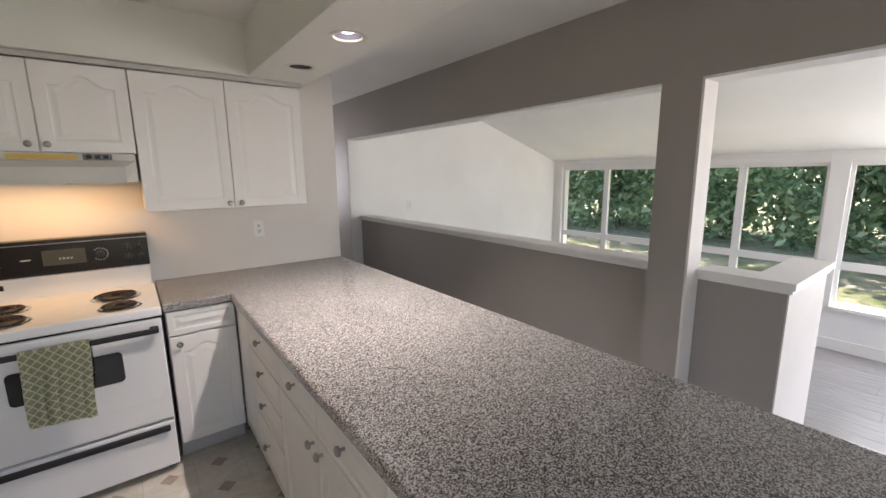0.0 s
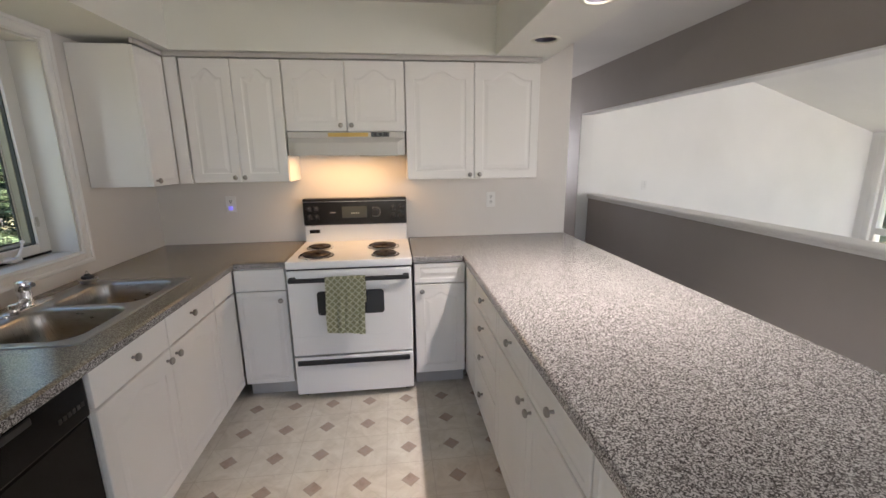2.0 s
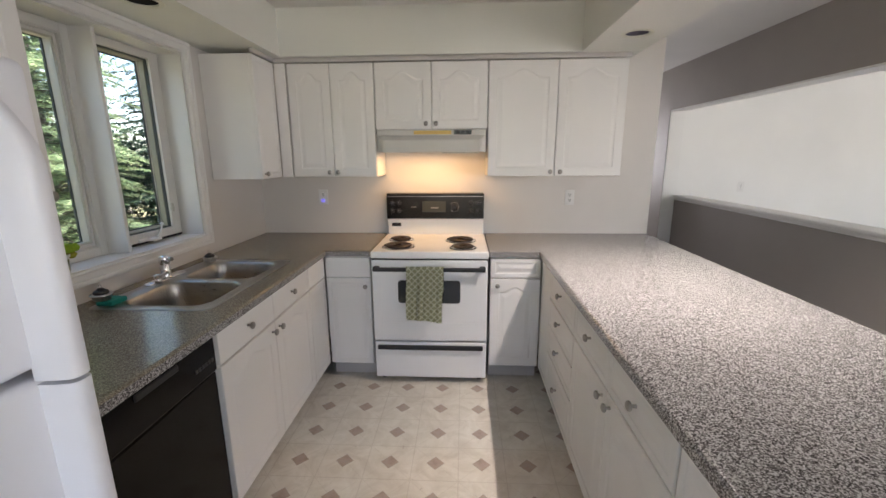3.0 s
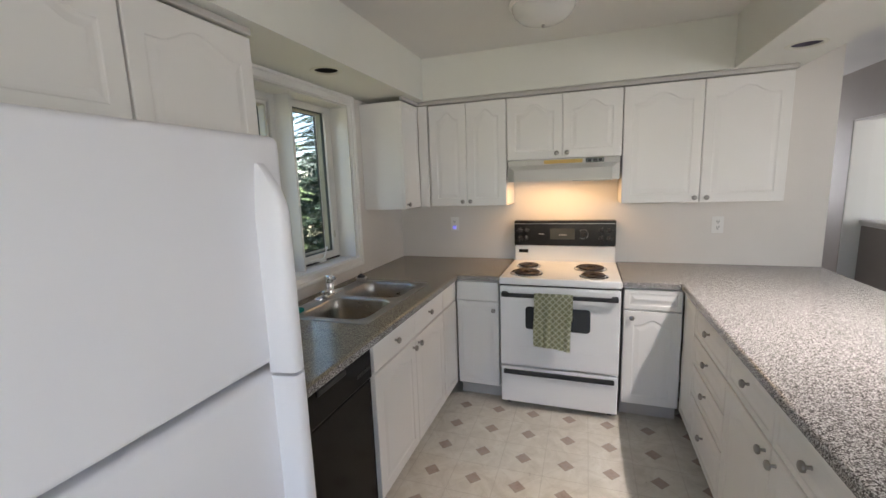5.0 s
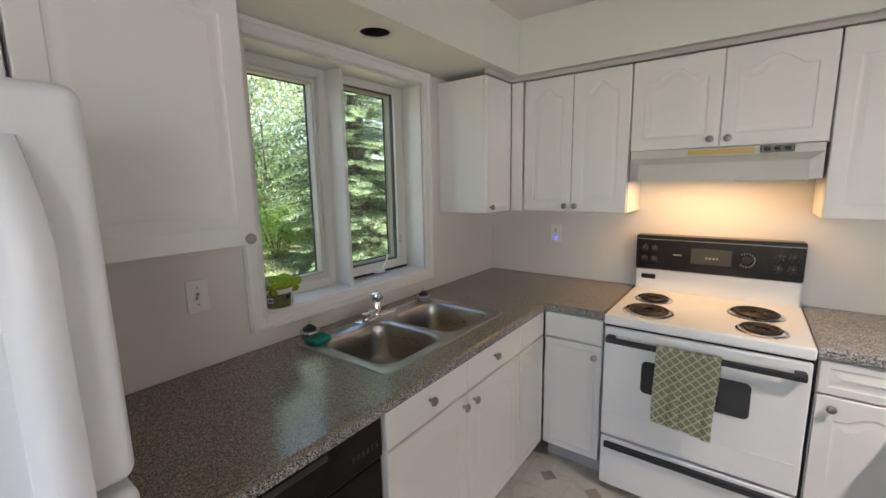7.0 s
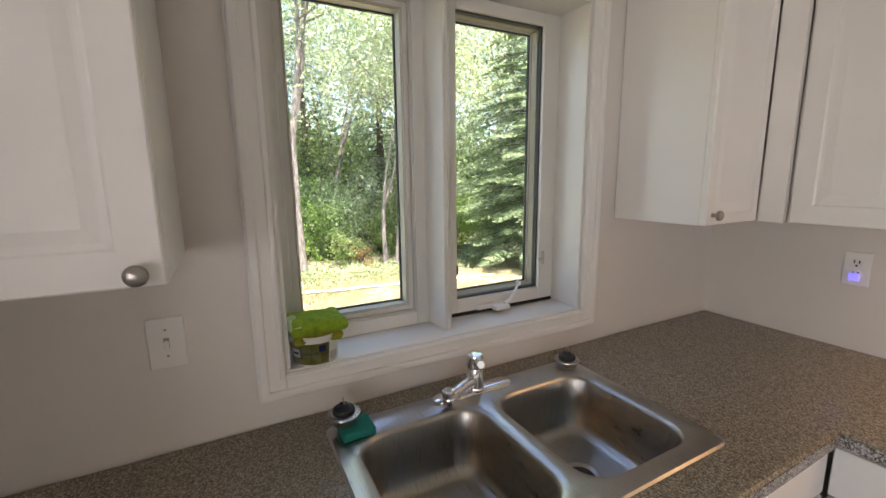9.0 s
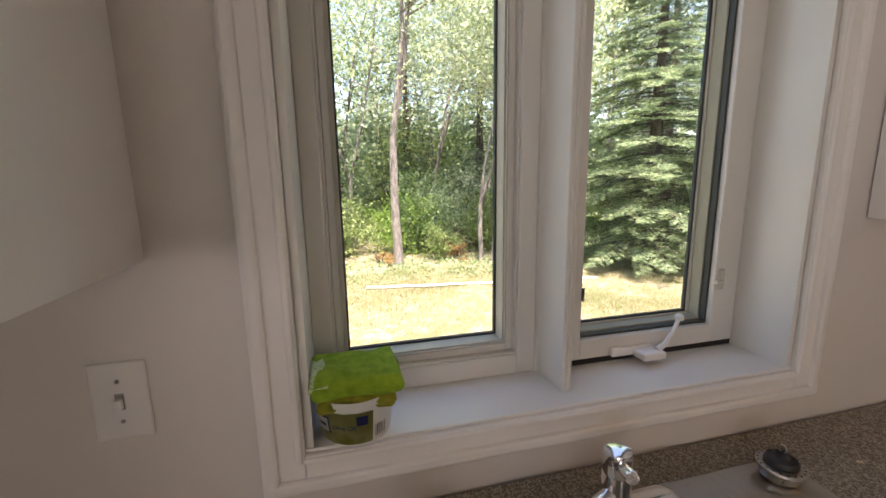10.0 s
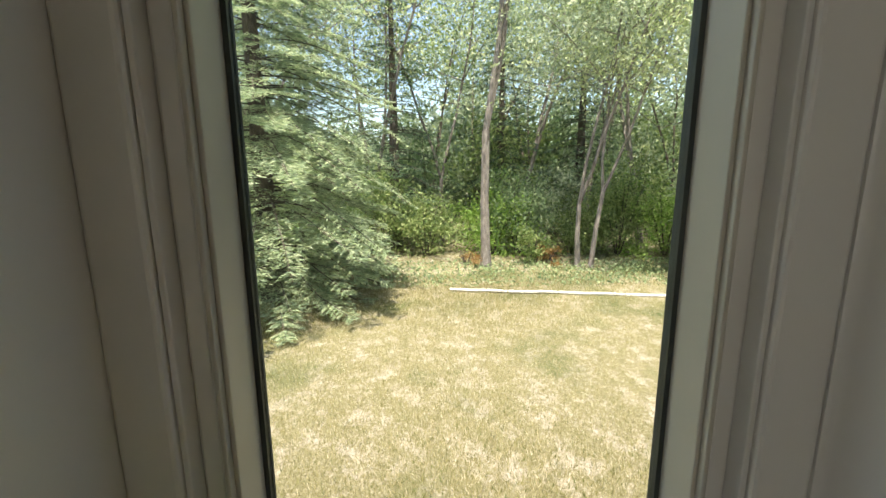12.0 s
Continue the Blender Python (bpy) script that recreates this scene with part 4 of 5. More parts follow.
upper("-y", UF, 0.405, 1.000, UB, UT, [("tall", 0.415, 0.703, UB, UT, (0.673, 1.408)), ("tall", 0.703, 0.998, UB, UT, (0.732, 1.408))], "white two-door wall cabinet with arched panels beside the hood")
upper("-y", UF, 1.002, 1.758, 1.688, UT, [("tall", 1.003, 1.382, 1.688, UT, (1.345, 1.726)), ("tall", 1.382, 1.757, 1.688, UT, (1.413, 1.726))], "short white two-door wall cabinet above the range hood")
upper("-y", UF, 1.760, 2.655, UB, UT, [("tall", 1.760, 2.212, UB, UT, (2.182, 1.405)), ("tall", 2.212, 2.655, UB, UT, (2.248, 1.405))], "wide white two-door wall cabinet on the peninsula side of the hood")
upper("+x", 0.312, -0.598, -0.275, UB, UT, [("narrow", -0.598, -0.31, UB, UT, (-0.565, 1.407))], "white corner wall cabinet beside the sink window", 0.308)
upper("+x", 0.312, -2.425, -1.950, UB, UT, [("tall", -2.425, -1.950, UB, UT, (-1.985, 1.398))], "white one-door wall cabinet between fridge and sink window", 0.308)
upper("+x", 0.312, -3.28, -2.43, 1.735, UT, [("tall", -2.855, -2.43, 1.735, UT, None), ("tall", -3.28, -2.855, 1.735, UT, None)], "short white two-door wall cabinet above the fridge", 0.308)
single("corner_filler", box(0.334, 0.404, -0.3065, -0.288, UB, UT), M_CAB, "grey-white filler strip between two wall cabinets", "filler")
# crown rails take a duller grey that paints the shadow under the soffit
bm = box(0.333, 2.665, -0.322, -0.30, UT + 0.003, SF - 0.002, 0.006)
single("crown_rail", bm, M_DULL_GREY, "narrow white moulding over the wall cabinets, greyed as if in shadow", "moulding")
single("crown_rail", box(0.320, 0.345, -0.605, -0.325, UT + 0.003, SF - 0.002, 0.006), M_DULL_GREY, "narrow white moulding over the corner cabinet, greyed as if in shadow", "moulding")
single("crown_rail", box(0.320, 0.345, -3.28, -1.955, UT + 0.003, SF - 0.002, 0.006), M_DULL_GREY, "narrow white moulding over the fridge cabinets, greyed as if in shadow", "moulding")

# ---- range hood
ob = thing("range_hood", (1.38, -0.12, 1.535), "off-white range hood with a yellow sticker above the stove", "range hood")
bm = box(1.011, 1.747, -0.318, WY, 1.650, 1.686, 0.003)
b2 = bmesh.new()
sec = [(1.004, 1.754, -0.320, 1.650), (1.06, 1.695, -0.345, 1.622), (1.06, 1.695, -0.352, 1.540)]
top = [b2.verts.new(p) for p in ((1.011, WY, 1.65), (1.747, WY, 1.65), (1.747, -0.318, 1.65), (1.011, -0.318, 1.65))]
mid = [b2.verts.new(p) for p in ((1.011, WY, 1.62), (1.747, WY, 1.62), (1.700, -0.345, 1.618), (1.058, -0.345, 1.618))]
low = [b2.verts.new(p) for p in ((1.011, WY, 1.54), (1.747, WY, 1.54), (1.747, -0.318, 1.54), (1.700, -0.352, 1.54), (1.058, -0.352, 1.54), (1.011, -0.318, 1.54))]
for f in ((top[0], top[1], mid[1], mid[0]), (top[2], top[3], mid[3], mid[2]), (mid[0], mid[1], low[1], low[0]), (mid[2], mid[3], low[4], low[3]),
          (top[1], top[2], low[2], low[1]), (top[2], mid[2], low[3], low[2]), (top[3], top[0], low[0], low[5]), (top[3], low[5], low[4], mid[3]), top, low):
    try:
        b2.faces.new(f)
    except ValueError:
        pass
bm = join(bm, b2)
part("body", bm, M_HOOD_SHADED, ob)
part("sticker", box(1.262, 1.515, -0.3205, -0.3185, 1.656, 1.680), M_TAPE, ob, "yellow sticker")
sw = part("switch_plate", box(1.535, 1.650, -0.324, -0.3185, 1.654, 1.682, 0.002), M_BLACK, ob, "black switch plate")
for i in range(3):
    part("switch", box(1.548 + 0.034 * i, 1.570 + 0.034 * i, -0.328, -0.3235, 1.660, 1.676, 0.001), M_RUBBER, sw)
part("filter", box(1.45, 1.70, -0.27, -0.03, 1.532, 1.5395, 0.002), M_STEEL, ob, "metal grease filter")

# ---- stove
SX0, SX1, SFY = 1.003, 1.762, -0.648
ob = thing("stove", (1.3825, -0.30, 0), "white electric coil stove with a glossy black control panel", "stove")
part("body", box(SX0 + 0.006, SX1 - 0.006, -0.615, WY - 0.02, 0.03, 0.885, 0.004), M_APPL, ob)
part("cooktop", box(SX0, SX1, SFY, WY - 0.06, 0.873, 0.921, 0.010, None, 3), M_APPL, ob, "glossy white enamel cooktop")
for x in (SX0 + 0.05, SX1 - 0.05):
    for y in (-0.56, -0.05):
        part("foot", turned([(0, 0), (0.02, 0), (0.02, 0.006), (0.008, 0.01), (0.008, 0.03), (0, 0.03)], (x, y, 0), "z", 14), M_RUBBER, ob, "black levelling foot")
bg_ = part("backguard", box(SX0 + 0.01, SX1 - 0.01, -0.045, WY - 0.012, 0.915, 1.045, 0.008), M_APPL, ob, "white lower part of the control console")
cp = part("control_panel", box(SX0 + 0.008, SX1 - 0.008, -0.060, WY - 0.010, 1.047, 1.238, 0.008), M_BLACK, ob, "glossy black control panel")
part("chrome_strip", box(SX0 + 0.008, SX1 - 0.008, -0.064, -0.05, 1.041, 1.048, 0.002), M_CHROME, cp)
part("chrome_strip", box(SX0 + 0.010, SX1 - 0.010, -0.0635, -0.055, 1.213, 1.218, 0.001), M_CHROME, cp)
part("display", box(1.285, 1.465, -0.0622, -0.058, 1.095, 1.178, 0.001), M_DISPLAY, cp, "dark grey clock window")
for i, (x, w) in enumerate(((1.352, 0.008), (1.366, 0.012), (1.384, 0.010), (1.400, 0.008))):
    part("digit_mark", box(x, x + w, -0.0632, -0.0620, 1.124, 1.135), M_MARK, cp, "small pale clock marking")
part("badge", box(1.20, 1.24, -0.0622, -0.0598, 1.132, 1.139), M_MARK, cp, "small pale maker's plate")
part("timer_knob", turned([(0, 0), (0.020, 0), (0.018, 0.012), (0.012, 0.014), (0, 0.014)], (1.528, -0.060, 1.135), "-y", 24), M_RUBBER, cp, "black round oven knob", smooth=True)
for k in range(14):
    a = math.radians(130 - k * 20)
    x, z = 1.528 + 0.034 * math.cos(a), 1.135 + 0.034 * math.sin(a)
    part("dial_mark", box(x - 0.002, x + 0.002, -0.0612, -0.0598, z - 0.004, z + 0.004), M_MARK, cp)
for x in (1.055, 1.105, 1.655, 1.710):
    for z in (1.105, 1.165):
        kb = part("burner_knob", turned([(0, 0), (0.017, 0), (0.016, 0.010), (0.010, 0.013), (0, 0.013)], (x, -0.060, z), "-y", 20), M_RUBBER, cp, "small black burner knob", smooth=True)
        part("pointer", box(x - 0.0012, x + 0.0012, -0.0745, -0.0728, z, z + 0.010), M_MARK, kb)
        for k in range(6):
            a = math.radians(k * 60 + 15)
            part("dial_mark", box(x + 0.022 * math.cos(a) - 0.0012, x + 0.022 * math.cos(a) + 0.0012, -0.0612, -0.0598, z + 0.022 * math.sin(a) - 0.0012, z + 0.022 * math.sin(a) + 0.0012), M_MARK, cp)
part("model_plate", box(1.045, 1.118, -0.0462, -0.044, 0.985, 1.012), M_BLACK, bg_, "small black plate")
for x, y, r in ((1.165, -0.500, 0.098), (1.150, -0.260, 0.078), (1.580, -0.285, 0.098), (1.598, -0.525, 0.078)):
    bu = part("burner", turned([(r + 0.014, 0.0), (r + 0.012, 0.004), (r + 0.004, 0.005), (r - 0.002, -0.006), (r * 0.4, -0.012), (0, -0.012)], (x, y, 0.921), "z", 36), M_CHROME, ob, "round chrome drip pan", smooth=True)
    pts = []
    turns = 4.5 if r > 0.09 else 3.5
    for k in range(int(turns * 26) + 1):
        a = 2 * math.pi * k / 26
        rr = 0.022 + (r - 0.029) * k / (turns * 26)
        pts.append((x + rr * math.cos(a), y + rr * math.sin(a), 0.931))
    part("coil", tube(pts, 0.0068, 7), M_COIL, bu, "dark spiral heating coil", smooth=True)
    bm = None
    for k in range(3):
        a = 2 * math.pi * k / 3 + 0.5
        bm = tube([(x, y, 0.925), (x + (r - 0.004) * math.cos(a), y + (r - 0.004) * math.sin(a), 0.925)], 0.003, 6, bm)
    part("coil_support", bm, M_CHROME, bu)
dr = part("oven_door", box(SX0 + 0.006, SX1 - 0.006, SFY - 0.002, -0.614, 0.312, 0.862, 0.008), M_APPL, ob, "white enamel oven door")
b2 = box(1.178, 1.582, SFY - 0.0045, SFY, 0.578, 0.732, 0.0)
bmesh.ops.bevel(b2, geom=[e for e in b2.edges if abs(e.verts[0].co.y - e.verts[1].co.y) > 0.001], offset=0.022, segments=5, affect="EDGES", profile=0.5)
part("window", b2, M_OVENGLASS, dr, "dark rounded oven window")
part("crease", box(SX0 + 0.02, SX1 - 0.02, SFY - 0.0034, SFY - 0.001, 0.437, 0.441), M_APPL, dr)
part("top_gap", box(SX0 + 0.004, SX1 - 0.004, -0.630, -0.61, 0.860, 0.875), M_BLACK, ob, "black gap above the oven door")
bm = box(SX0 + 0.022, SX1 - 0.022, -0.697, -0.678, 0.800, 0.826, 0.006)
for x in (SX0 + 0.022, SX1 - 0.060):
    bm = box(x, x + 0.038, -0.690, SFY, 0.798, 0.829, 0.006, bm)
part("door_handle", bm, M_RUBBER, dr, "black bar handle")
dw = part("storage_drawer", box(SX0 + 0.008, SX1 - 0.008, SFY - 0.001, -0.614, 0.045, 0.300, 0.007), M_APPL, ob, "white storage drawer")
part("drawer_handle", box(SX0 + 0.028, SX1 - 0.030, -0.668, SFY, 0.252, 0.282, 0.005), M_RUBBER, dw, "black grip rail")
# black strips paint the shadow in the gaps to the neighbouring cabinets
part("side_shadow_strip", box(SX1 - 0.006, SX1 - 0.001, -0.60, 0.0, 0.05, 0.87), M_BLACK, ob, "black strip standing for the shadow beside the stove")
part("side_shadow_strip", box(SX0 + 0.001, SX0 + 0.006, -0.60, 0.0, 0.05, 0.87), M_BLACK, ob, "black strip standing for the shadow beside the stove")

# towel over the handle
bm = bmesh.new()
NU, NV = 30, 40
grid = []
for j in range(NV + 1):
    row = []
    s = j / NV
    for i in range(NU + 1):
        u = i / NU
        # s runs from the back hem over the bar down to the front hem
        if s < 0.22:
            z, y = 0.66 + (0.822 - 0.66) * (s / 0.22), -0.672
        elif s < 0.30:
            a = (s - 0.22) / 0.08 * math.pi
            z, y = 0.826 + 0.007 * math.sin(a), -0.6875 + 0.0155 * math.cos(a)
        else:
            k = (s - 0.30) / 0.70
            z, y = 0.826 - 0.338 * k - (0.012 * u * k + 0.02 * max(0, u - 0.55) * k), -0.703 - 0.006 * k
        d = max(0, s - 0.30) / 0.7
        fold = 0.008 * math.sin(u * 11 + 0.7) + 0.005 * math.sin(u * 23 + s * 3)
        if s >= 0.30:
            y -= 0.003 + abs(fold) * min(1, d * 2.2)
        x = 1.240 + (0.236 - 0.010 * d) * u + 0.006 * math.sin(s * 6) * d
        row.append(bm.verts.new((x, y, z)))
    grid.append(row)
for j in range(NV):
    for i in range(NU):
        bm.faces.new((grid[j][i], grid[j][i + 1], grid[j + 1][i + 1], grid[j + 1][i]))
bmesh.ops.solidify(bm, geom=bm.faces, thickness=0.0018)
single("dish_towel", bm, M_TOWEL, "olive green lattice dish towel hanging over the oven handle", "towel", smooth=True)

# ---- fridge
FY0, FY1, FXF = -3.19, -2.442, 0.835
ob = thing("fridge", (0.43, (FY0 + FY1) / 2, 0), "white top-freezer fridge with long moulded handles beside the counter", "fridge")
part("body", box(0.04, 0.755, FY0 + 0.004, FY1 - 0.004, 0.03, 1.672, 0.008), M_FRIDGE, ob)
part("base_grille", box(0.12, 0.76, FY0 + 0.01, FY1 - 0.01, 0.0, 0.10, 0.004), M_RUBBER, ob, "dark toe grille")


def fridge_door(name, z0, z1, label):
    b = box(0.765, FXF, FY0, FY1, z0, z1)
    bmesh.ops.bevel(b, geom=[e for e in b.edges if max(e.verts[0].co.x, e.verts[1].co.x) > 0.8], offset=0.020, segments=5, affect="EDGES", profile=0.5)
    d = part(name, b, M_FRIDGE, ob, label, smooth=True)
    part("gasket", box(0.755, 0.765, FY0 + 0.012, FY1 - 0.012, z0 + 0.01, z1 - 0.01), M_DULL_GREY, d, "grey door gasket")
    return d


fd = fridge_door("freezer_door", 1.137, 1.678, "upper white freezer door")
rd = fridge_door("fridge_door", 0.105, 1.122, "lower white fridge door")


def handle(parent, za, zb):
    """A moulded blade that rises out of the door at za and ends square at zb, near the gap."""
    b, rings, n = bmesh.new(), [], 30
    yc = FY1 - 0.078
    for i in range(n + 1):
        t = i / n
        z = za + (zb - za) * t
        k = min(1, t / 0.24)
        out = 0.004 + 0.060 * math.sin(radians(90) * k) ** 0.9
        wide = 0.5 + 0.5 * k
        sec = [(-0.029, -0.004), (-0.026, out * 0.45), (-0.021, out * 0.86), (-0.014, out * 0.97), (-0.004, out), (0.010, out * 0.99), (0.018, out * 0.90), (0.022, out * 0.60), (0.023, -0.004)]
        rings.append([b.verts.new((FXF + o, yc + w * wide, z)) for w, o in sec])
    m_ = len(rings[0])
    for a, c in zip(rings, rings[1:]):
        for i in range(m_):
            j = (i + 1) % m_
            b.faces.new((a[i], a[j], c[j], c[i]))
    b.faces.new(rings[0])
    b.faces.new(rings[-1])
    part("handle", b, M_FRIDGE, parent, "long moulded white blade handle", smooth=True)


handle(fd, 1.612, 1.118)
handle(rd, 0.60, 1.110)
part("hinge_cover", box(0.74, 0.80, FY0 + 0.01, FY0 + 0.07, 1.668, 1.69, 0.006), M_FRIDGE, ob)

# ---- dishwasher
ob = thing("dishwasher", (0.33, -2.10, 0), "black built-in dishwasher under the counter beside the sink base", "dishwasher")
part("tub", box(0.05, 0.62, -2.398, -1.805, 0.10, 0.872), M_RUBBER, ob)
d = part("door", box(0.62, 0.668, -2.396, -1.807, 0.135, 0.722, 0.006), M_DISH, ob, "glossy black door")
part("control_panel", box(0.62, 0.676, -2.396, -1.807, 0.728, 0.868, 0.008), M_DISH, ob, "black control panel")
part("latch_grip", box(0.670, 0.682, -2.19, -2.01, 0.835, 0.858, 0.004), M_RUBBER, ob)
for i in range(6):
    part("button", box(0.674, 0.679, -1.93 + 0.018 * i, -1.918 + 0.018 * i, 0.775, 0.79, 0.001), M_SLOT, ob)
part("kick_plate", box(0.56, 0.60, -2.396, -1.807, 0.0, 0.125, 0.003), M_RUBBER, ob)
single("counter_end_panel", box(0.02, 0.665, -2.425, -2.402, 0, 0.879, 0.002), M_CAB, "white end panel between dishwasher and fridge", "panel")


# ---- sink
def rrect(x0, x1, y0, y1, r, n=7):
    pts = []
    for cx, cy, a0 in ((x1 - r, y1 - r, 0), (x0 + r, y1 - r, 90), (x0 + r, y0 + r, 180), (x1 - r, y0 + r, 270)):
        for k in range(n + 1):
            a = radians(a0 + 90 * k / n)
            pts.append((cx + r * math.cos(a), cy + r * math.sin(a)))
    return pts


ob = thing("sink", (0.34, -1.29, CT), "double-bowl brushed stainless steel sink set into the counter under the window", "sink")
BOWLS = [(0.172, 0.552, -1.652, -1.308), (0.172, 0.552, -1.268, -0.928)]
bm = bmesh.new()
zr = CT + 0.004


def ring(b, pts, z):
    return [b.verts.new((x, y, z)) for x, y in pts]


def bridge(b, a, c):
    for i in range(len(a)):
        j = (i + 1) % len(a)
        b.faces.new((a[i], a[j], c[j], c[i]))


o1 = ring(bm, rrect(0.085, 0.598, -1.698, -0.882, 0.03), CT + 0.0005)
o2 = ring(bm, rrect(0.090, 0.593, -1.693, -0.887, 0.028), CT + 0.0045)
o3 = ring(bm, rrect(0.100, 0.583, -1.683, -0.897, 0.024), zr)
bridge(bm, o1, o2)
bridge(bm, o2, o3)
es = [bm.edges.get((o3[i], o3[(i + 1) % len(o3)])) for i in range(len(o3))]
tops = []
for x0, x1, y0, y1 in BOWLS:
    t0 = ring(bm, rrect(x0, x1, y0, y1, 0.075), zr)
    tops.append(t0)
    es += [bm.edges.new((t0[i], t0[(i + 1) % len(t0)])) for i in range(len(t0))]
bmesh.ops.triangle_fill(bm, edges=es, use_beauty=True, use_dissolve=False)
for t0, (x0, x1, y0, y1) in zip(tops, BOWLS):
    last = t0
    for k, z, r in ((0.004, zr - 0.003, 0.074), (0.008, zr - 0.012, 0.073), (0.014, zr - 0.08, 0.072), (0.020, zr - 0.145, 0.068), (0.032, zr - 0.163, 0.060), (0.052, zr - 0.170, 0.045), (0.12, zr - 0.173, 0.03)):
        nx = ring(bm, rrect(x0 + k, x1 - k, y0 + k, y1 - k, r), z)
        bridge(bm, last, nx)
        last = nx
    c = bm.verts.new(((x0 + x1) / 2, (y0 + y1) / 2, zr - 0.1745))
    for i in range(len(last)):
        bm.faces.new((last[i], last[(i + 1) % len(last)], c))
part("basin", bm, M_STEEL, ob, "two deep brushed steel bowls with a raised rim", smooth=True)
for x0, x1, y0, y1 in BOWLS:
    at = ((x0 + x1) / 2, (y0 + y1) / 2, zr - 0.171)
    dn = part("drain", turned([(0.056, 0.0), (0.054, 0.003), (0.046, 0.003), (0.040, -0.002), (0.036, -0.003)], at, "z", 32), M_STEEL, ob, "round steel drain collar", smooth=True)
    part("strainer", turned([(0.036, -0.002), (0.030, -0.0025), (0.028, 0.001), (0.010, 0.001), (0.008, 0.006), (0, 0.007)], at, "z", 28), M_COIL, dn, "dark drain strainer", smooth=True)

ob = thing("faucet", (0.118, -1.28, zr), "low chrome single-lever faucet on the sink's back rim", "faucet")
bm = bmesh.new()
last = None
for k, z in ((0, zr + 0.0005), (0.0, zr + 0.006), (0.006, zr + 0.011), (0.016, zr + 0.013)):
    nx = ring(bm, rrect(0.092 + k, 0.146 - k, -1.408 + k, -1.152 - k, 0.026 - k), z)
    if last:
        bridge(bm, last, nx)
    last = nx
bm.faces.new(last)
part("base_plate", bm, M_CHROME, ob, smooth=True)
part("post", turned([(0.027, 0), (0.025, 0.004), (0.0240, 0.008), (0.0235, 0.060), (0.0225, 0.062), (0.0225, 0.066), (0.0240, 0.068), (0.0240, 0.096), (0.0215, 0.103), (0.012, 0.106), (0, 0.107)], (0.118, -1.275, zr + 0.011), "z", 30), M_CHROME, ob, "chrome post with a domed cap", smooth=True)
part("lever", tube([(0.122, -1.276, zr + 0.094), (0.146, -1.282, zr + 0.098), (0.166, -1.287, zr + 0.103), (0.169, -1.288, zr + 0.104)], [0.013, 0.0095, 0.0115, 0.010], 16), M_CHROME, ob, "short chrome lever pointing into the room", smooth=True)
sp = part("spout", tube([(0.122, -1.285, 0.958), (0.138, -1.322, 0.960), (0.150, -1.350, 0.958), (0.160, -1.378, 0.955)], [0.0155, 0.0145, 0.0140, 0.0140], 16), M_CHROME, ob, smooth=True)
part("aerator", turned([(0, 0), (0.0140, 0), (0.0160, 0.003), (0.0160, 0.020), (0.0145, 0.022), (0.0145, 0.025), (0.0175, 0.027), (0.0175, 0.040), (0.014, 0.044), (0, 0.045)], (0.162, -1.386, 0.932), "z", 24), M_CHROME, sp, smooth=True)


def stopper(x, y, z, label):
    ob = thing("sink_strainer", (x, y, z), label, "sink strainer", "sink strainers")
    part("basket", turned([(0.026, 0), (0.031, 0.004), (0.033, 0.016), (0.036, 0.020), (0.040, 0.023), (0.039, 0.027), (0.030, 0.029), (0.026, 0.028), (0, 0.027)], (x, y, z), "z", 32), M_STEEL, ob, "perforated steel basket", smooth=True)
    bm = None
    for k in range(20):
        a = 2 * math.pi * k / 20
        bm = turned([(0, 0), (0.0022, 0), (0.0018, 0.0006), (0, 0.0006)], (x + 0.0345 * math.cos(a), y + 0.0345 * math.sin(a), z + 0.0277), "z", 6, bm)
    part("holes", bm, M_DARK, ob, "ring of small dark holes")
    part("rubber_plug", turned([(0.026, 0.026), (0.027, 0.034), (0.024, 0.040), (0.014, 0.044), (0.011, 0.050), (0, 0.052)], (x, y, z), "z", 28), M_RUBBER, ob, "black rubber plug", smooth=True)
    part("pull_ring", tube([(x + 0.006 * math.cos(a), y, z + 0.057 + 0.008 * math.sin(a)) for a in [2 * math.pi * k / 12 for k in range(13)]], 0.0015, 6), M_STEEL, ob, "small wire pull ring")


bm = box(0.108, 0.180, -1.672, -1.592, zr + 0.0005, zr + 0.022, 0.006, None, 3)
single("sponge", bm, M_TEAL, "worn teal kitchen sponge on the sink's rim", "sponge")
stopper(0.126, -1.655, zr + 0.0225, "steel and black rubber sink strainer resting on a teal sponge")
stopper(0.132, -0.935, zr + 0.0005, "steel and black rubber sink strainer resting on the rim")

# ---- tub of cloths on the sill
tx, ty, tz = -0.036, -1.684, WIN[2] + 0.0065
ob = thing("plastic_tub", (tx, ty, tz), "small white and green printed plastic tub on the window sill", "tub")
part("pot", turned([(0, 0), (0.055, 0), (0.057, 0.004), (0.0655, 0.070), (0.069, 0.072), (0.0695, 0.081), (0.0675, 0.082), (0.0665, 0.075), (0.057, 0.01), (0, 0.008)], (tx, ty, tz), "z", 40), M_TUB, ob, smooth=True)

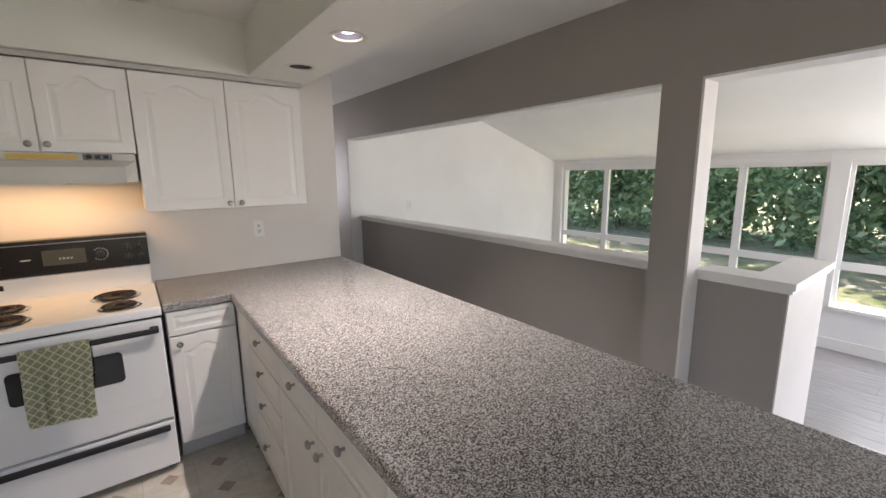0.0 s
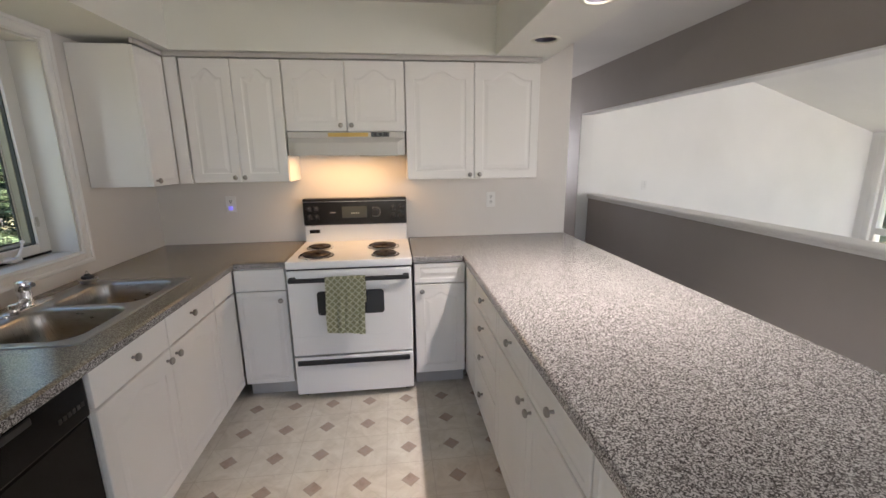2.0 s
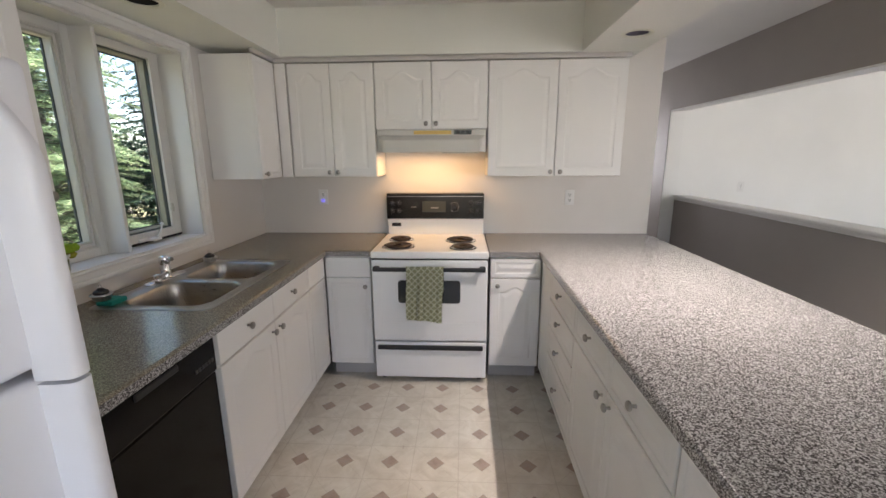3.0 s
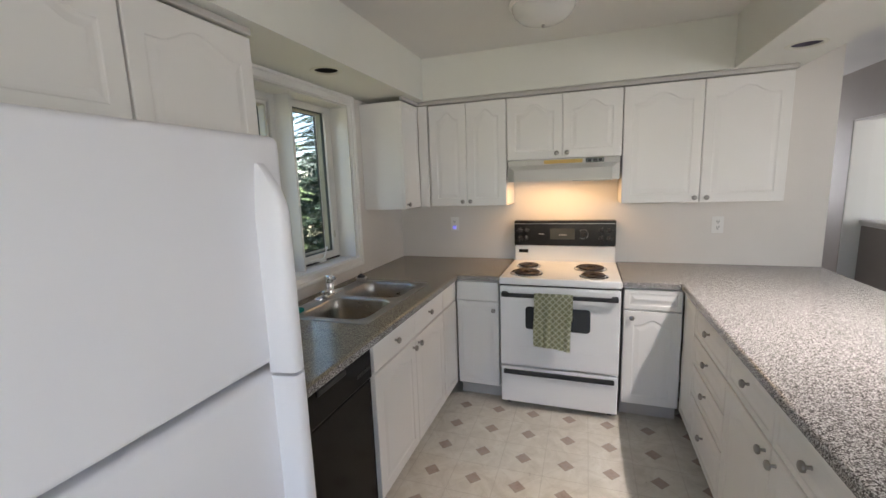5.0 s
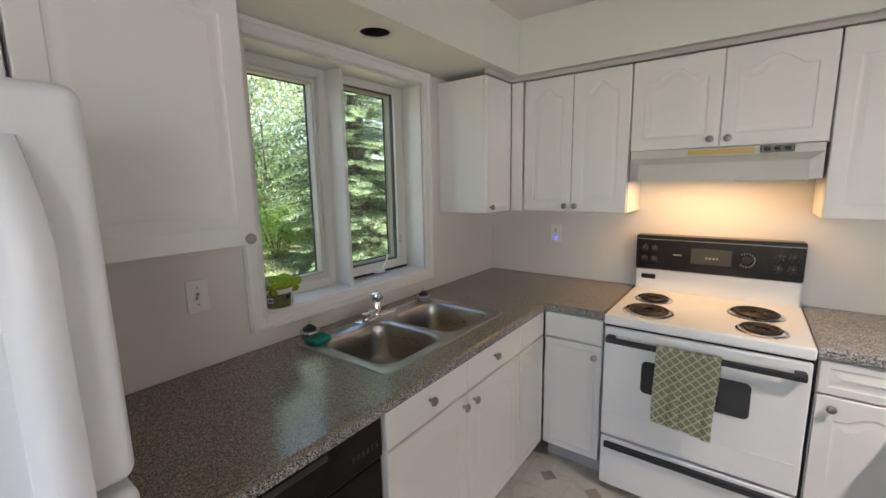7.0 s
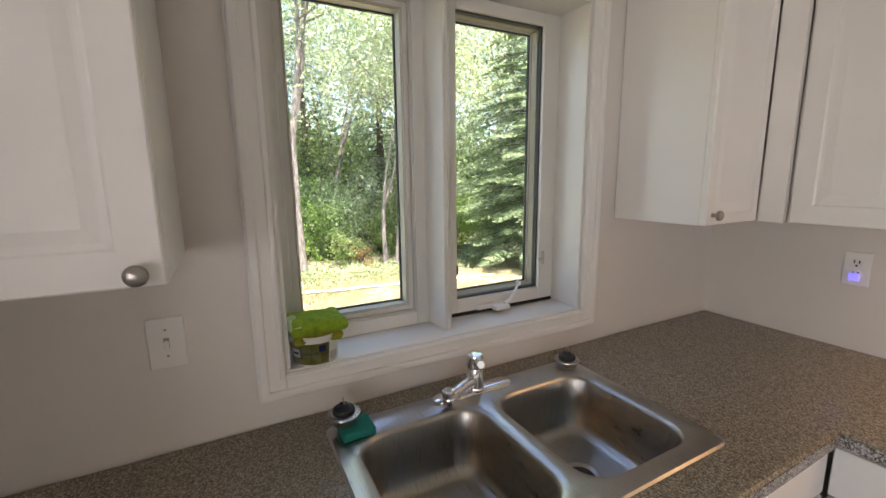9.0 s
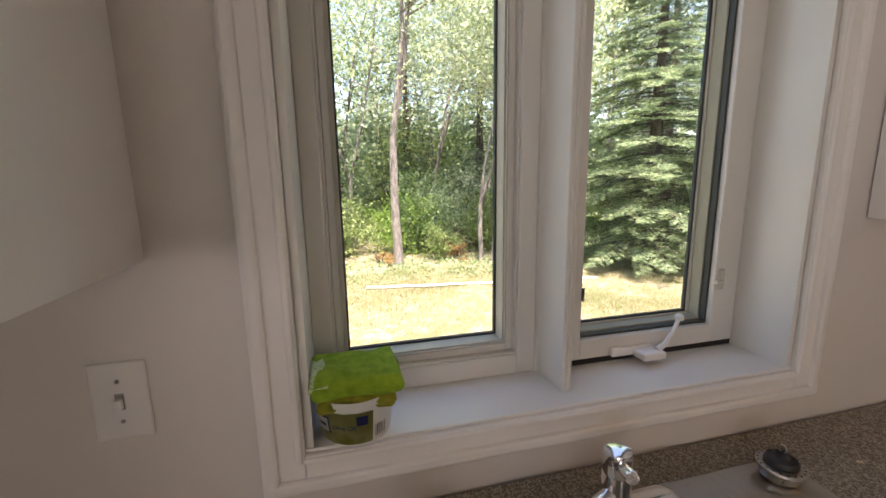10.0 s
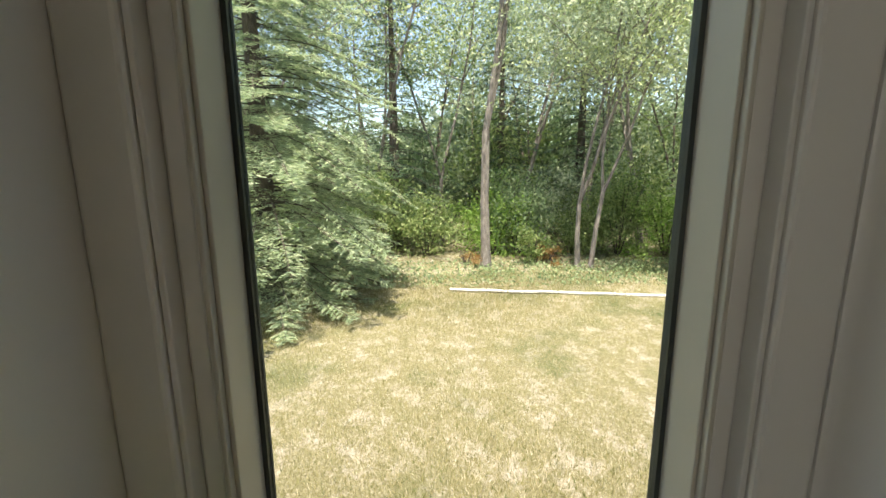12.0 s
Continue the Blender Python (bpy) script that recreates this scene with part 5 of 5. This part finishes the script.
def decal(name, a0, a1, z0, z1, mat, label, dr=0.0006):
    b = bmesh.new()
    lo, hi = [], []
    for i in range(7):
        a = radians(a0 + (a1 - a0) * i / 6)
        for z, lst in ((z0, lo), (z1, hi)):
            r = 0.0575 + (z - 0.004) * 0.129 + dr + 0.0006
            lst.append(b.verts.new((tx + r * math.cos(a), ty + r * math.sin(a), tz + z)))
    for i in range(6):
        b.faces.new((lo[i], lo[i + 1], hi[i + 1], hi[i]))
    bmesh.ops.solidify(b, geom=b.faces, thickness=0.0004)
    part(name, b, mat, ob, label)


decal("label_band", -100, 22, 0.005, 0.063, M_LABEL, "olive green printed label", 0.0002)
decal("blue_square", -2, 14, 0.040, 0.057, M_NAVY, "navy blue printed square", 0.0008)
decal("emblem_ring", -72, -44, 0.023, 0.053, M_NAVY, "dark round emblem outline", 0.0008)
decal("emblem", -70, -46, 0.0255, 0.0505, M_TUB, "white printed emblem", 0.0014)
decal("emblem_bar", -66, -50, 0.035, 0.041, M_NAVY, "dark unreadable bar", 0.0020)
for k, (a, w) in enumerate(((26, 1.2), (29, 2.2), (33, 1.0), (36, 1.8), (40, 1.0), (43, 2.4))):
    decal("barcode_bar", a, a + w, 0.012, 0.034, M_MARK, "grey barcode bar")
cu = bpy.data.curves.new("tub_text", "FONT")
cu.body, cu.size, cu.extrude, cu.align_x, cu.align_y = "Olive Oil", 0.0105, 0.0002, "CENTER", "CENTER"
tmp = new("tub_text", cu)
me = bpy.data.meshes.new_from_object(tmp)
bpy.data.objects.remove(tmp)
bpy.data.curves.remove(cu)
for v in me.vertices:
    a, z = radians(-21) + v.co.x / 0.062, 0.037 + v.co.y
    r_ = 0.0575 + (z - 0.004) * 0.129 + 0.0022 + v.co.z
    v.co = (r_ * math.cos(a), r_ * math.sin(a), z)
me.materials.append(M_NAVY)
tx_ = new("lettering", me)
tx_.parent = ob
tagged(tx_, "dark printed words Olive Oil")


def cloth(name, cx, cy, z, w, d, h, seed, mat, label, lean=0.0):
    """A folded, rumpled cloth."""
    b = box(-w / 2, w / 2, -d / 2, d / 2, 0, h)
    bmesh.ops.subdivide_edges(b, edges=b.edges[:], cuts=9, use_grid_fill=True)
    for v in b.verts:
        p = v.co.copy()
        r = noise.noise(Vector((p.x * 22 + seed, p.y * 22, p.z * 30)))
        q = noise.noise(Vector((p.x * 55, p.y * 55 + seed, p.z * 60)))
        edge = max(abs(p.x) / (w / 2), abs(p.y) / (d / 2))
        k = (p.z / h - 0.5) * 2
        v.co.z = p.z + 0.007 * r + 0.0025 * q - 0.022 * max(0, edge - 0.65) * (1 if p.z > h / 2 else 0) + lean * p.y
        s = 1 + 0.12 * (1 - k * k) + 0.03 * r
        v.co.x, v.co.y = p.x * s, p.y * s
    bmesh.ops.rotate(b, verts=b.verts, cent=(0, 0, 0), matrix=Matrix.Rotation(radians(-6 + seed * 4), 3, "Z"))
    lo = min(v.co.z for v in b.verts)
    bmesh.ops.translate(b, verts=b.verts, vec=(cx, cy, z - lo))
    return single(name, b, mat, label, "cloth", smooth=True)


cloth("folded_cloth", tx + 0.002, ty + 0.002, tz + 0.056, 0.104, 0.110, 0.034, 1, M_OLIVE, "crumpled yellow-olive cloth stuffed into the tub")
cloth("folded_cloth", tx + 0.030, ty - 0.020, tz + 0.068, 0.028, 0.050, 0.014, 4, M_TEAL, "corner of a teal green cloth in the tub")
cloth("folded_cloth", tx + 0.006, ty + 0.002, tz + 0.084, 0.112, 0.128, 0.036, 2, M_LIME, "folded lime green microfibre cloth on top of the tub", -0.02)
cloth("folded_cloth", tx + 0.006, ty - 0.058, tz + 0.100, 0.108, 0.026, 0.016, 2, M_HEM, "pale green cloth hem folded over the lime cloth", 0.2)


# ---- outdoors
def mesh_np(name, verts, faces_n, mat, parent=None, label="", kind="", at=None, category=""):
    """A mesh of separate polygons with faces_n corners each, out of an array of corners."""
    n = len(verts)
    me = bpy.data.meshes.new(name)
    me.vertices.add(n)
    me.vertices.foreach_set("co", np.asarray(verts, dtype=np.float32).ravel())
    me.loops.add(n)
    me.loops.foreach_set("vertex_index", np.arange(n, dtype=np.int32))
    k = n // faces_n
    me.polygons.add(k)
    me.polygons.foreach_set("loop_start", np.arange(0, n, faces_n, dtype=np.int32))
    me.polygons.foreach_set("loop_total", np.full(k, faces_n, dtype=np.int32))
    me.update(calc_edges=True)
    me.materials.append(mat)
    ob = new(name, me)
    if at is not None:
        ob.location = at
    ob.parent = parent
    ORIGIN[ob] = Vector(at) if at is not None else Vector((0, 0, 0))
    return tagged(ob, label, category, "", kind)


rng = np.random.default_rng(7)


def leaves(centres, size, up=0.35, rng=rng):
    """Four-cornered leaves, one at each centre, turned at random."""
    n = len(centres)
    a = rng.normal(size=(n, 3))
    a /= np.linalg.norm(a, axis=1)[:, None]
    b = rng.normal(size=(n, 3)) + np.array([0, 0, up])
    b -= a * np.sum(a * b, axis=1)[:, None]
    b /= np.linalg.norm(b, axis=1)[:, None]
    s = size * rng.uniform(0.6, 1.3, (n, 1))
    l, w = a * s, b * s * 0.42
    out = np.empty((n, 4, 3))
    out[:, 0], out[:, 1], out[:, 2], out[:, 3] = centres - l, centres + w - l * 0.1, centres + l, centres - w - l * 0.1
    return out.reshape(-1, 3)


def broad_tree(x, y, h, crown, n, leaf, mats, lean=(0, 0), forks=(0.45,), trunk=0.09, clump=0.55, low=0.25, seed=1, label="", shape=1.0):
    r = np.random.default_rng(seed)
    ob = thing("tree", (x, y, GR), label or "leafy deciduous tree at the wood's edge", "tree", "trees at the edge of the wood")
    bm, tips = None, []

    def limb(p, d, length, rad, depth):
        nonlocal bm
        pts, rads = [tuple(p)], [rad]
        q, dd = np.array(p, float), np.array(d, float)
        for i in range(6):
            dd = dd + r.normal(size=3) * 0.07
            dd /= np.linalg.norm(dd)
            q = q + dd * length / 6
            pts.append(tuple(q))
            rads.append(rad * (1 - 0.62 * (i + 1) / 6))
            if depth == 0 or i > 2:
                tips.append((q.copy(), depth))
            if depth < 2 and i >= (1 if depth else 2):
                for _ in range(2 if depth == 0 else 1):
                    a = r.uniform(0, 2 * math.pi)
                    out = np.array([math.cos(a), math.sin(a), r.uniform(0.2, 0.9)])
                    limb(q, out / np.linalg.norm(out), length * r.uniform(0.30, 0.48), rads[-1] * 0.55, depth + 1)
        bm = tube(pts, rads, 7 if depth == 0 else 5, bm)

    top = np.array([lean[0], lean[1], 1.0])
    f = forks[0] * h
    base = np.array([x, y, GR])
    mid = base + top / np.linalg.norm(top) * f
    bm = tube([tuple(base + (0, 0, -0.05)), tuple(base + (mid - base) * 0.1), tuple(base + (mid - base) * 0.5 + (0.02, -0.03, 0)), tuple(mid)], [trunk * 1.35, trunk, trunk * 0.85, trunk * 0.75], 9, bm)
    for k in range(2):
        a = r.uniform(0, 2 * math.pi)
        d = top + np.array([0.22 * math.cos(a + k * 3.1), 0.22 * math.sin(a + k * 3.1), 0])
        limb(mid, d / np.linalg.norm(d), h - f, trunk * 0.62, 0)
    part("trunk", bm, mats[0], ob, "grey-brown trunk with forking limbs", smooth=True)
    cs = np.array([t[0] for t in tips])
    cs = cs[cs[:, 2] > GR + low * h]
    pick = cs[r.integers(0, len(cs), max(8, n // 60))] + r.normal(size=(max(8, n // 60), 3)) * (crown * 0.24, crown * 0.24, crown * 0.18)
    pts = pick[r.integers(0, len(pick), n)] + r.normal(size=(n, 3)) * (clump * 0.5, clump * 0.5, clump * 0.33)
    mesh_np("crown", leaves(pts - base, leaf, 0.4, r), 4, mats[1], ob, "many small leaves")
    return ob


def shrub(x, y, w, h, n, leaf, mat, seed, label):
    r = np.random.default_rng(seed)
    ob = thing("shrub", (x, y, GR), label, "shrub", "undergrowth shrubs")
    bm = None
    for k in range(7):
        a = r.uniform(0, 6.3)
        e = (x + math.cos(a) * w * 0.35, y + math.sin(a) * w * 0.35, GR + h * r.uniform(0.6, 0.95))
        bm = tube([(x + math.cos(a) * 0.05, y + math.sin(a) * 0.05, GR - 0.02), ((x + e[0]) / 2, (y + e[1]) / 2, GR + h * 0.4), e], [0.018, 0.012, 0.005], 5, bm)
    part("stems", bm, M_BARK_DARK, ob)
    m_ = max(6, n // 70)
    c = r.normal(size=(m_, 3)) * (w * 0.26, w * 0.26, h * 0.24) + (0, 0, h * 0.5)
    pts = c[r.integers(0, m_, n)] + r.normal(size=(n, 3)) * (w * 0.10, w * 0.10, h * 0.08)
    pts[:, 2] = np.abs(pts[:, 2])
    mesh_np("foliage", leaves(pts, leaf, 0.5, r), 4, mat, ob, "many small leaves")


def spruce(x, y, h, rad, whorls, per, twigs, mat, seed, label, droop0=0.35, base_z=0.3, power=0.8, dead=0):
    """A conifer: whorls of drooping limbs set with flat sprays of needles."""
    r = np.random.default_rng(seed)
    ob = thing("spruce_tree", (x, y, GR), label, "tree", "conifers")
    bm = tube([(x, y, GR - 0.05), (x + 0.02, y, GR + h * 0.5), (x, y, GR + h)], [h * 0.018 + 0.03, h * 0.011, 0.01], 9)
    quads = []
    for w in range(whorls):
        t = (w + r.uniform(0, 0.7)) / whorls
        zw = base_z + (h - base_z - 0.15) * t
        reach = rad * (1 - t) ** power
        for k in range(per):
            a = 2 * math.pi * (k + r.uniform(-0.35, 0.35)) / per + w * 1.3
            L = reach * r.uniform(0.62, 1.12 if t > 0.12 else 0.9) + 0.12
            z = zw + r.normal() * 0.10 * min(1, t * 5)
            droop = droop0 * r.uniform(0.7, 1.35)
            d = np.array([math.cos(a), math.sin(a)])
            side = np.array([-d[1], d[0]])
            n = max(5, int(twigs * (1.35 if t < 0.35 else 1.0) * L / rad) + 3)
            pts = []
            for i in range(7):
                s = i / 6
                p = d * L * s
                zz = z + L * (0.10 * s - droop * s * s + 0.22 * max(0, s - 0.7))
                pts.append((x + p[0], y + p[1], GR + max(0.06, zz)))
            if w % 2 == 0 or t < 0.4:
                bm = tube(pts, [0.028 * (1 - t) + 0.006] + [0.016 * (1 - t) * (1 - i / 7) + 0.003 for i in range(1, 7)], 4, bm)
            s = r.uniform(0.14, 1.0, n) ** 0.8
            sg = np.where(r.random(n) < 0.5, -1.0, 1.0)
            tl = (0.36 * L * (1.08 - s) + 0.07) * r.uniform(0.6, 1.1, n)
            for q in range(8):
                u = (q + r.uniform(0.2, 0.8, n)) / 8
                fwd = s * L + tl * u * 0.55
                off = sg * tl * u * 0.85
                zz = z + L * (0.10 * s - droop * s * s + 0.22 * np.maximum(0, s - 0.7)) - tl * u * 0.14 + r.normal(size=n) * 0.012
                c = np.stack([d[0] * fwd + side[0] * off, d[1] * fwd + side[1] * off, np.maximum(0.05, zz)], 1)
                ax = np.stack([d[0] * 0.55 + side[0] * sg * 0.85 + r.normal(size=n) * 0.25, d[1] * 0.55 + side[1] * sg * 0.85 + r.normal(size=n) * 0.25, r.normal(size=n) * 0.22 - 0.1], 1)
                ax /= np.linalg.norm(ax, axis=1)[:, None]
                up = r.normal(size=(n, 3)) * 0.45 + (0, 0, 1)
                cr = np.cross(ax, up)
                cr /= np.linalg.norm(cr, axis=1)[:, None]
                ln = (0.030 + 0.028 * r.random((n, 1))) * (0.7 + 0.1 * rad)
                wd = ln * 0.17
                quads.append(np.stack([c - ax * ln, c + cr * wd, c + ax * ln, c - cr * wd], 1).reshape(-1, 3))
    part("trunk", bm, M_BARK_DARK, ob, "brown trunk and drooping limbs")
    mesh_np("needles", np.concatenate(quads), 4, mat, ob, "many flat sprays of needles")
    if dead:
        a, q, u = r.uniform(0, 6.283, dead), r.uniform(0.25, 0.85, dead) ** 0.7, r.uniform(0.02, 0.55, dead)
        c = np.stack([rad * q * (1 - u) * np.cos(a), rad * q * (1 - u) * np.sin(a), base_z + u * h * 0.9], 1) + (x, y, GR)
        ax = r.normal(size=(dead, 3))
        ax /= np.linalg.norm(ax, axis=1)[:, None]
        cr = np.cross(ax, r.normal(size=(dead, 3)))
        cr /= np.linalg.norm(cr, axis=1)[:, None]
        ln = r.uniform(0.05, 0.16, (dead, 1))
        mesh_np("dead_twigs", np.stack([c - ax * ln, c + cr * 0.003, c + ax * ln, c - cr * 0.003], 1).reshape(-1, 3), 4, M_TWIG, ob, "fine dead grey twigs")
    return ob


# ground, one sheet to the horizon, a little uneven
bm = bmesh.new()
gx = [-2000, -300, -60, -25] + [-16 + 0.5 * i for i in range(31)] + [0.5, 4, 8] + [10 + 2 * i for i in range(8)] + [60, 300, 2000]
gy = [-2000, -300, -60, -25] + [-14 + 0.8 * i for i in range(36)] + [25, 60, 300, 2000]
gv = [[bm.verts.new((x, y, GR + (0.035 * noise.noise(Vector((x * 0.35, y * 0.35, 0))) if -16 < x < -1 and -14 < y < 14 else 0))) for y in gy] for x in gx]
for i in range(len(gx) - 1):
    for j in range(len(gy) - 1):
        bm.faces.new((gv[i][j], gv[i + 1][j], gv[i + 1][j + 1], gv[i][j + 1]))
part("ground", bm, M_LAWN, None, "dry yellow-green lawn with bleached patches", "structure", smooth=True)

# grass blades on the near lawn
n = 210000
px, py = rng.uniform(-8.5, -2.2, n), rng.uniform(-4.5, 6.0, n)
hh = rng.uniform(0.012, 0.05, n)
an = rng.uniform(0, 6.283, n)
lean = rng.normal(size=(n, 2)) * 0.024
w = 0.0042
gz = GR - 0.03
tri = np.empty((n, 3, 3))
tri[:, 0] = np.stack([px - w * np.cos(an), py - w * np.sin(an), np.full(n, gz)], 1)
tri[:, 1] = np.stack([px + w * np.cos(an), py + w * np.sin(an), np.full(n, gz)], 1)
tri[:, 2] = np.stack([px + lean[:, 0], py + lean[:, 1], GR + hh], 1)
mesh_np("grass", tri.reshape(-1, 3), 3, M_BLADE, None, "short dry grass blades on the lawn", "stuff")
n = 5000
pts = np.stack([rng.uniform(-9.6, -7.4, n), rng.uniform(-3, 5, n), GR + rng.uniform(0, 0.12, n)], 1)
mesh_np("weeds", leaves(pts, 0.035), 4, M_LEAF_DARK, None, "low green weeds at the lawn's edge", "stuff")

# the pale log edging on the lawn
bm = None
pts = [(-7.25, -1.25), (-7.05, -0.2), (-6.95, 0.7), (-6.75, 1.8), (-6.55, 3.4)]
for i, (a, b) in enumerate(zip(pts, pts[1:])):
    lg = single("edging_log", tube([(a[0], a[1] + 0.01, GR + 0.026), (a[0] * 0.66 + b[0] * 0.34 + 0.03, a[1] * 0.66 + b[1] * 0.34, GR + 0.030), (a[0] * 0.3 + b[0] * 0.7 - 0.02, a[1] * 0.3 + b[1] * 0.7, GR + 0.027), (b[0], b[1] - 0.01, GR + 0.026)], [0.030, 0.027, 0.029, 0.024], 10), M_BIRCH,
                "thin pale birch log lying along the lawn's edge", "log", group="edging logs", smooth=True)

broad_tree(-9.2, -0.33, 8.5, 3.2, 21000, 0.043, (M_BARK, M_LEAF_PALE), (0.0, -0.01), (0.36,), 0.115, 0.6, 0.34, 3, "slim grey-barked tree forking above the lawn's edge")
broad_tree(-9.1, 1.78, 6.5, 2.8, 17000, 0.048, (M_BARK, M_LEAF_GREY), (0.0, -0.02), (0.22,), 0.066, 0.5, 0.16, 11, "slim twin-stemmed tree with pale leaves")
broad_tree(-9.0, 2.05, 6.0, 2.4, 13000, 0.045, (M_BARK, M_LEAF_PALE), (0.02, 0.10), (0.28,), 0.06, 0.5, 0.28, 12, "slim leaning tree with pale leaves")
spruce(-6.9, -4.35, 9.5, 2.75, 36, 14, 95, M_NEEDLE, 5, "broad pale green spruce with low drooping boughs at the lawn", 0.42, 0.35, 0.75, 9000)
spruce(-7.3, 5.2, 9.0, 2.4, 32, 15, 90, M_NEEDLE_SUNLIT, 6, "spruce with layered boughs, sunlight put into its paler needles", 0.35, 0.5, 0.75)
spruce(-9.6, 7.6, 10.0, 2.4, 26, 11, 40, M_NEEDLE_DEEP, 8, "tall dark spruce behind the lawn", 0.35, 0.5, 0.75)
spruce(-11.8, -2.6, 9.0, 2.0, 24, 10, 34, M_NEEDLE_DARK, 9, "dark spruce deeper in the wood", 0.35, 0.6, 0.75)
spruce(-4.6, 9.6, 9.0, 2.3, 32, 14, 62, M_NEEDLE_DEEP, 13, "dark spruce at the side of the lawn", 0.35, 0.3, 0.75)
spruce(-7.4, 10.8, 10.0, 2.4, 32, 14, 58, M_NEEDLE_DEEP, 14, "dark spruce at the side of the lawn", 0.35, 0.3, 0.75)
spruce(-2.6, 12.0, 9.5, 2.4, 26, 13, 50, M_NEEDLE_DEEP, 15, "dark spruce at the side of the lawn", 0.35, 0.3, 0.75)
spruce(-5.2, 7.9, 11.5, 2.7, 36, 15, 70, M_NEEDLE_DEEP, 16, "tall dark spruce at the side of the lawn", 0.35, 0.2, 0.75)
rr = random.Random(4)
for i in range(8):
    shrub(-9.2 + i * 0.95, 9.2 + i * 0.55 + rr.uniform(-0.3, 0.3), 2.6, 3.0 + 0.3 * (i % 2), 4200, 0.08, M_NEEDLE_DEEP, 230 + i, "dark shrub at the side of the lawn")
k = 0
for y in (-9.0, -6.5, -3.4, -1.4, 0.9, 3.0, 4.6, 7.0, 9.5, 12.5):
    x = -11.2 - rr.random() * 1.6
    broad_tree(x, y + rr.uniform(-0.4, 0.4), rr.uniform(6.5, 9), 3.4, 6000, 0.058, (M_BARK, (M_LEAF, M_LEAF_PALE, M_LEAF_GREY)[k % 3]), (rr.uniform(-0.1, 0.1), rr.uniform(-0.15, 0.15)), (0.25,), rr.uniform(0.07, 0.12), 0.8, 0.16, 20 + k)
    k += 1
for y in (-10, -6.5, -4, -1.8, 0.4, 2.6, 5, 8, 11, 14):
    x = -15.5 - rr.random() * 2
    broad_tree(x, y + rr.uniform(-0.6, 0.6), rr.uniform(6.5, 8.5), 4.8, 4600, 0.09, (M_BARK_DARK, (M_LEAF_DARK, M_LEAF_GREY)[k % 2]), (0, 0), (0.15,), 0.09, 1.1, 0.03, 40 + k, "dark tree deep in the wood")
    k += 1
for i in range(13):
    y = -6.5 + i * 1.25 + rr.uniform(-0.3, 0.3)
    shrub(-10.3 - rr.random() * 0.9, y, rr.uniform(1.4, 2.0), rr.uniform(1.0, 2.5), 5200, 0.045, (M_LEAF, M_LEAF_BRIGHT, M_LEAF_DARK, M_LEAF)[i % 4], 60 + i, "dense green shrub under the trees")
for i in range(9):
    y = -8 + i * 2.1
    shrub(-13.2 - rr.random() * 0.5, y, 3.0, rr.uniform(1.8, 4.2), 3200, 0.075, (M_LEAF_DARK, M_LEAF, M_LEAF_GREY)[i % 3], 90 + i, "dark undergrowth in the wood")
for i in range(15):
    shrub(-19.5 - rr.random(), -17 + i * 2.3, 4.2, rr.uniform(4.0, 6.6), 5600, 0.19, (M_LEAF_DARK, M_LEAF_GREY, M_LEAF)[i % 3], 200 + i, "tall dark growth deep in the wood")
shrub(-9.5, 1.25, 0.7, 0.42, 700, 0.04, M_RUST, 130, "small rusty-brown shrub at the wood's edge")
shrub(-9.4, -0.75, 0.5, 0.35, 400, 0.035, M_RUST, 131, "small rusty-brown shrub at the wood's edge")
shrub(-9.6, 0.9, 0.9, 0.9, 1200, 0.04, M_LEAF, 132, "low bright green shrub")

spruce(-13.6, 0.7, 8.5, 1.9, 24, 10, 40, M_NEEDLE_DARK, 17, "blue-green spruce between the far trees", 0.35, 0.8, 0.75)
spruce(-14.4, 3.6, 9.5, 2.1, 24, 10, 40, M_NEEDLE_DARK, 18, "blue-green spruce between the far trees", 0.35, 0.8, 0.75)

# trees on the living room side
for i in range(9):
    y = -15 + i * 3.3
    broad_tree(19 + rr.random() * 3, y, rr.uniform(8, 10), 5.0, 9000, 0.18, (M_BARK_DARK, (M_LEAF_DARK, M_NEEDLE_DARK)[i % 2]), (0, 0), (0.2,), 0.12, 1.2, 0.05, 150 + i, "dark leafy tree across the lawn")
for i in range(8):
    shrub(17.8 + rr.random(), -14 + i * 3.4, 3.8, 3.6, 5200, 0.15, M_LEAF_DARK, 170 + i, "dark hedge shrub across the lawn")

# floor boards of the living room, each a piece of its own
root = bpy.data.objects["floor_living"]
b = box(0, 0.186, 0, 1.214, 0, 0.0115, 0.0012)
bmesh.ops.recalc_face_normals(b, faces=b.faces)
me = bpy.data.meshes.new("plank")
b.to_mesh(me)
b.free()
me.materials.append(M_PLANK)
for i in range(18):
    x = 4.72 + i * 0.1868
    if x + 0.186 > 7.98:
        break
    yy = -5.5 + (i * 0.43) % 1.2
    while yy < 0.4:
        pl = new("plank", me)
        pl.parent = root
        pl.location = (x, yy, LF - 0.0118)
        yy += 1.2152
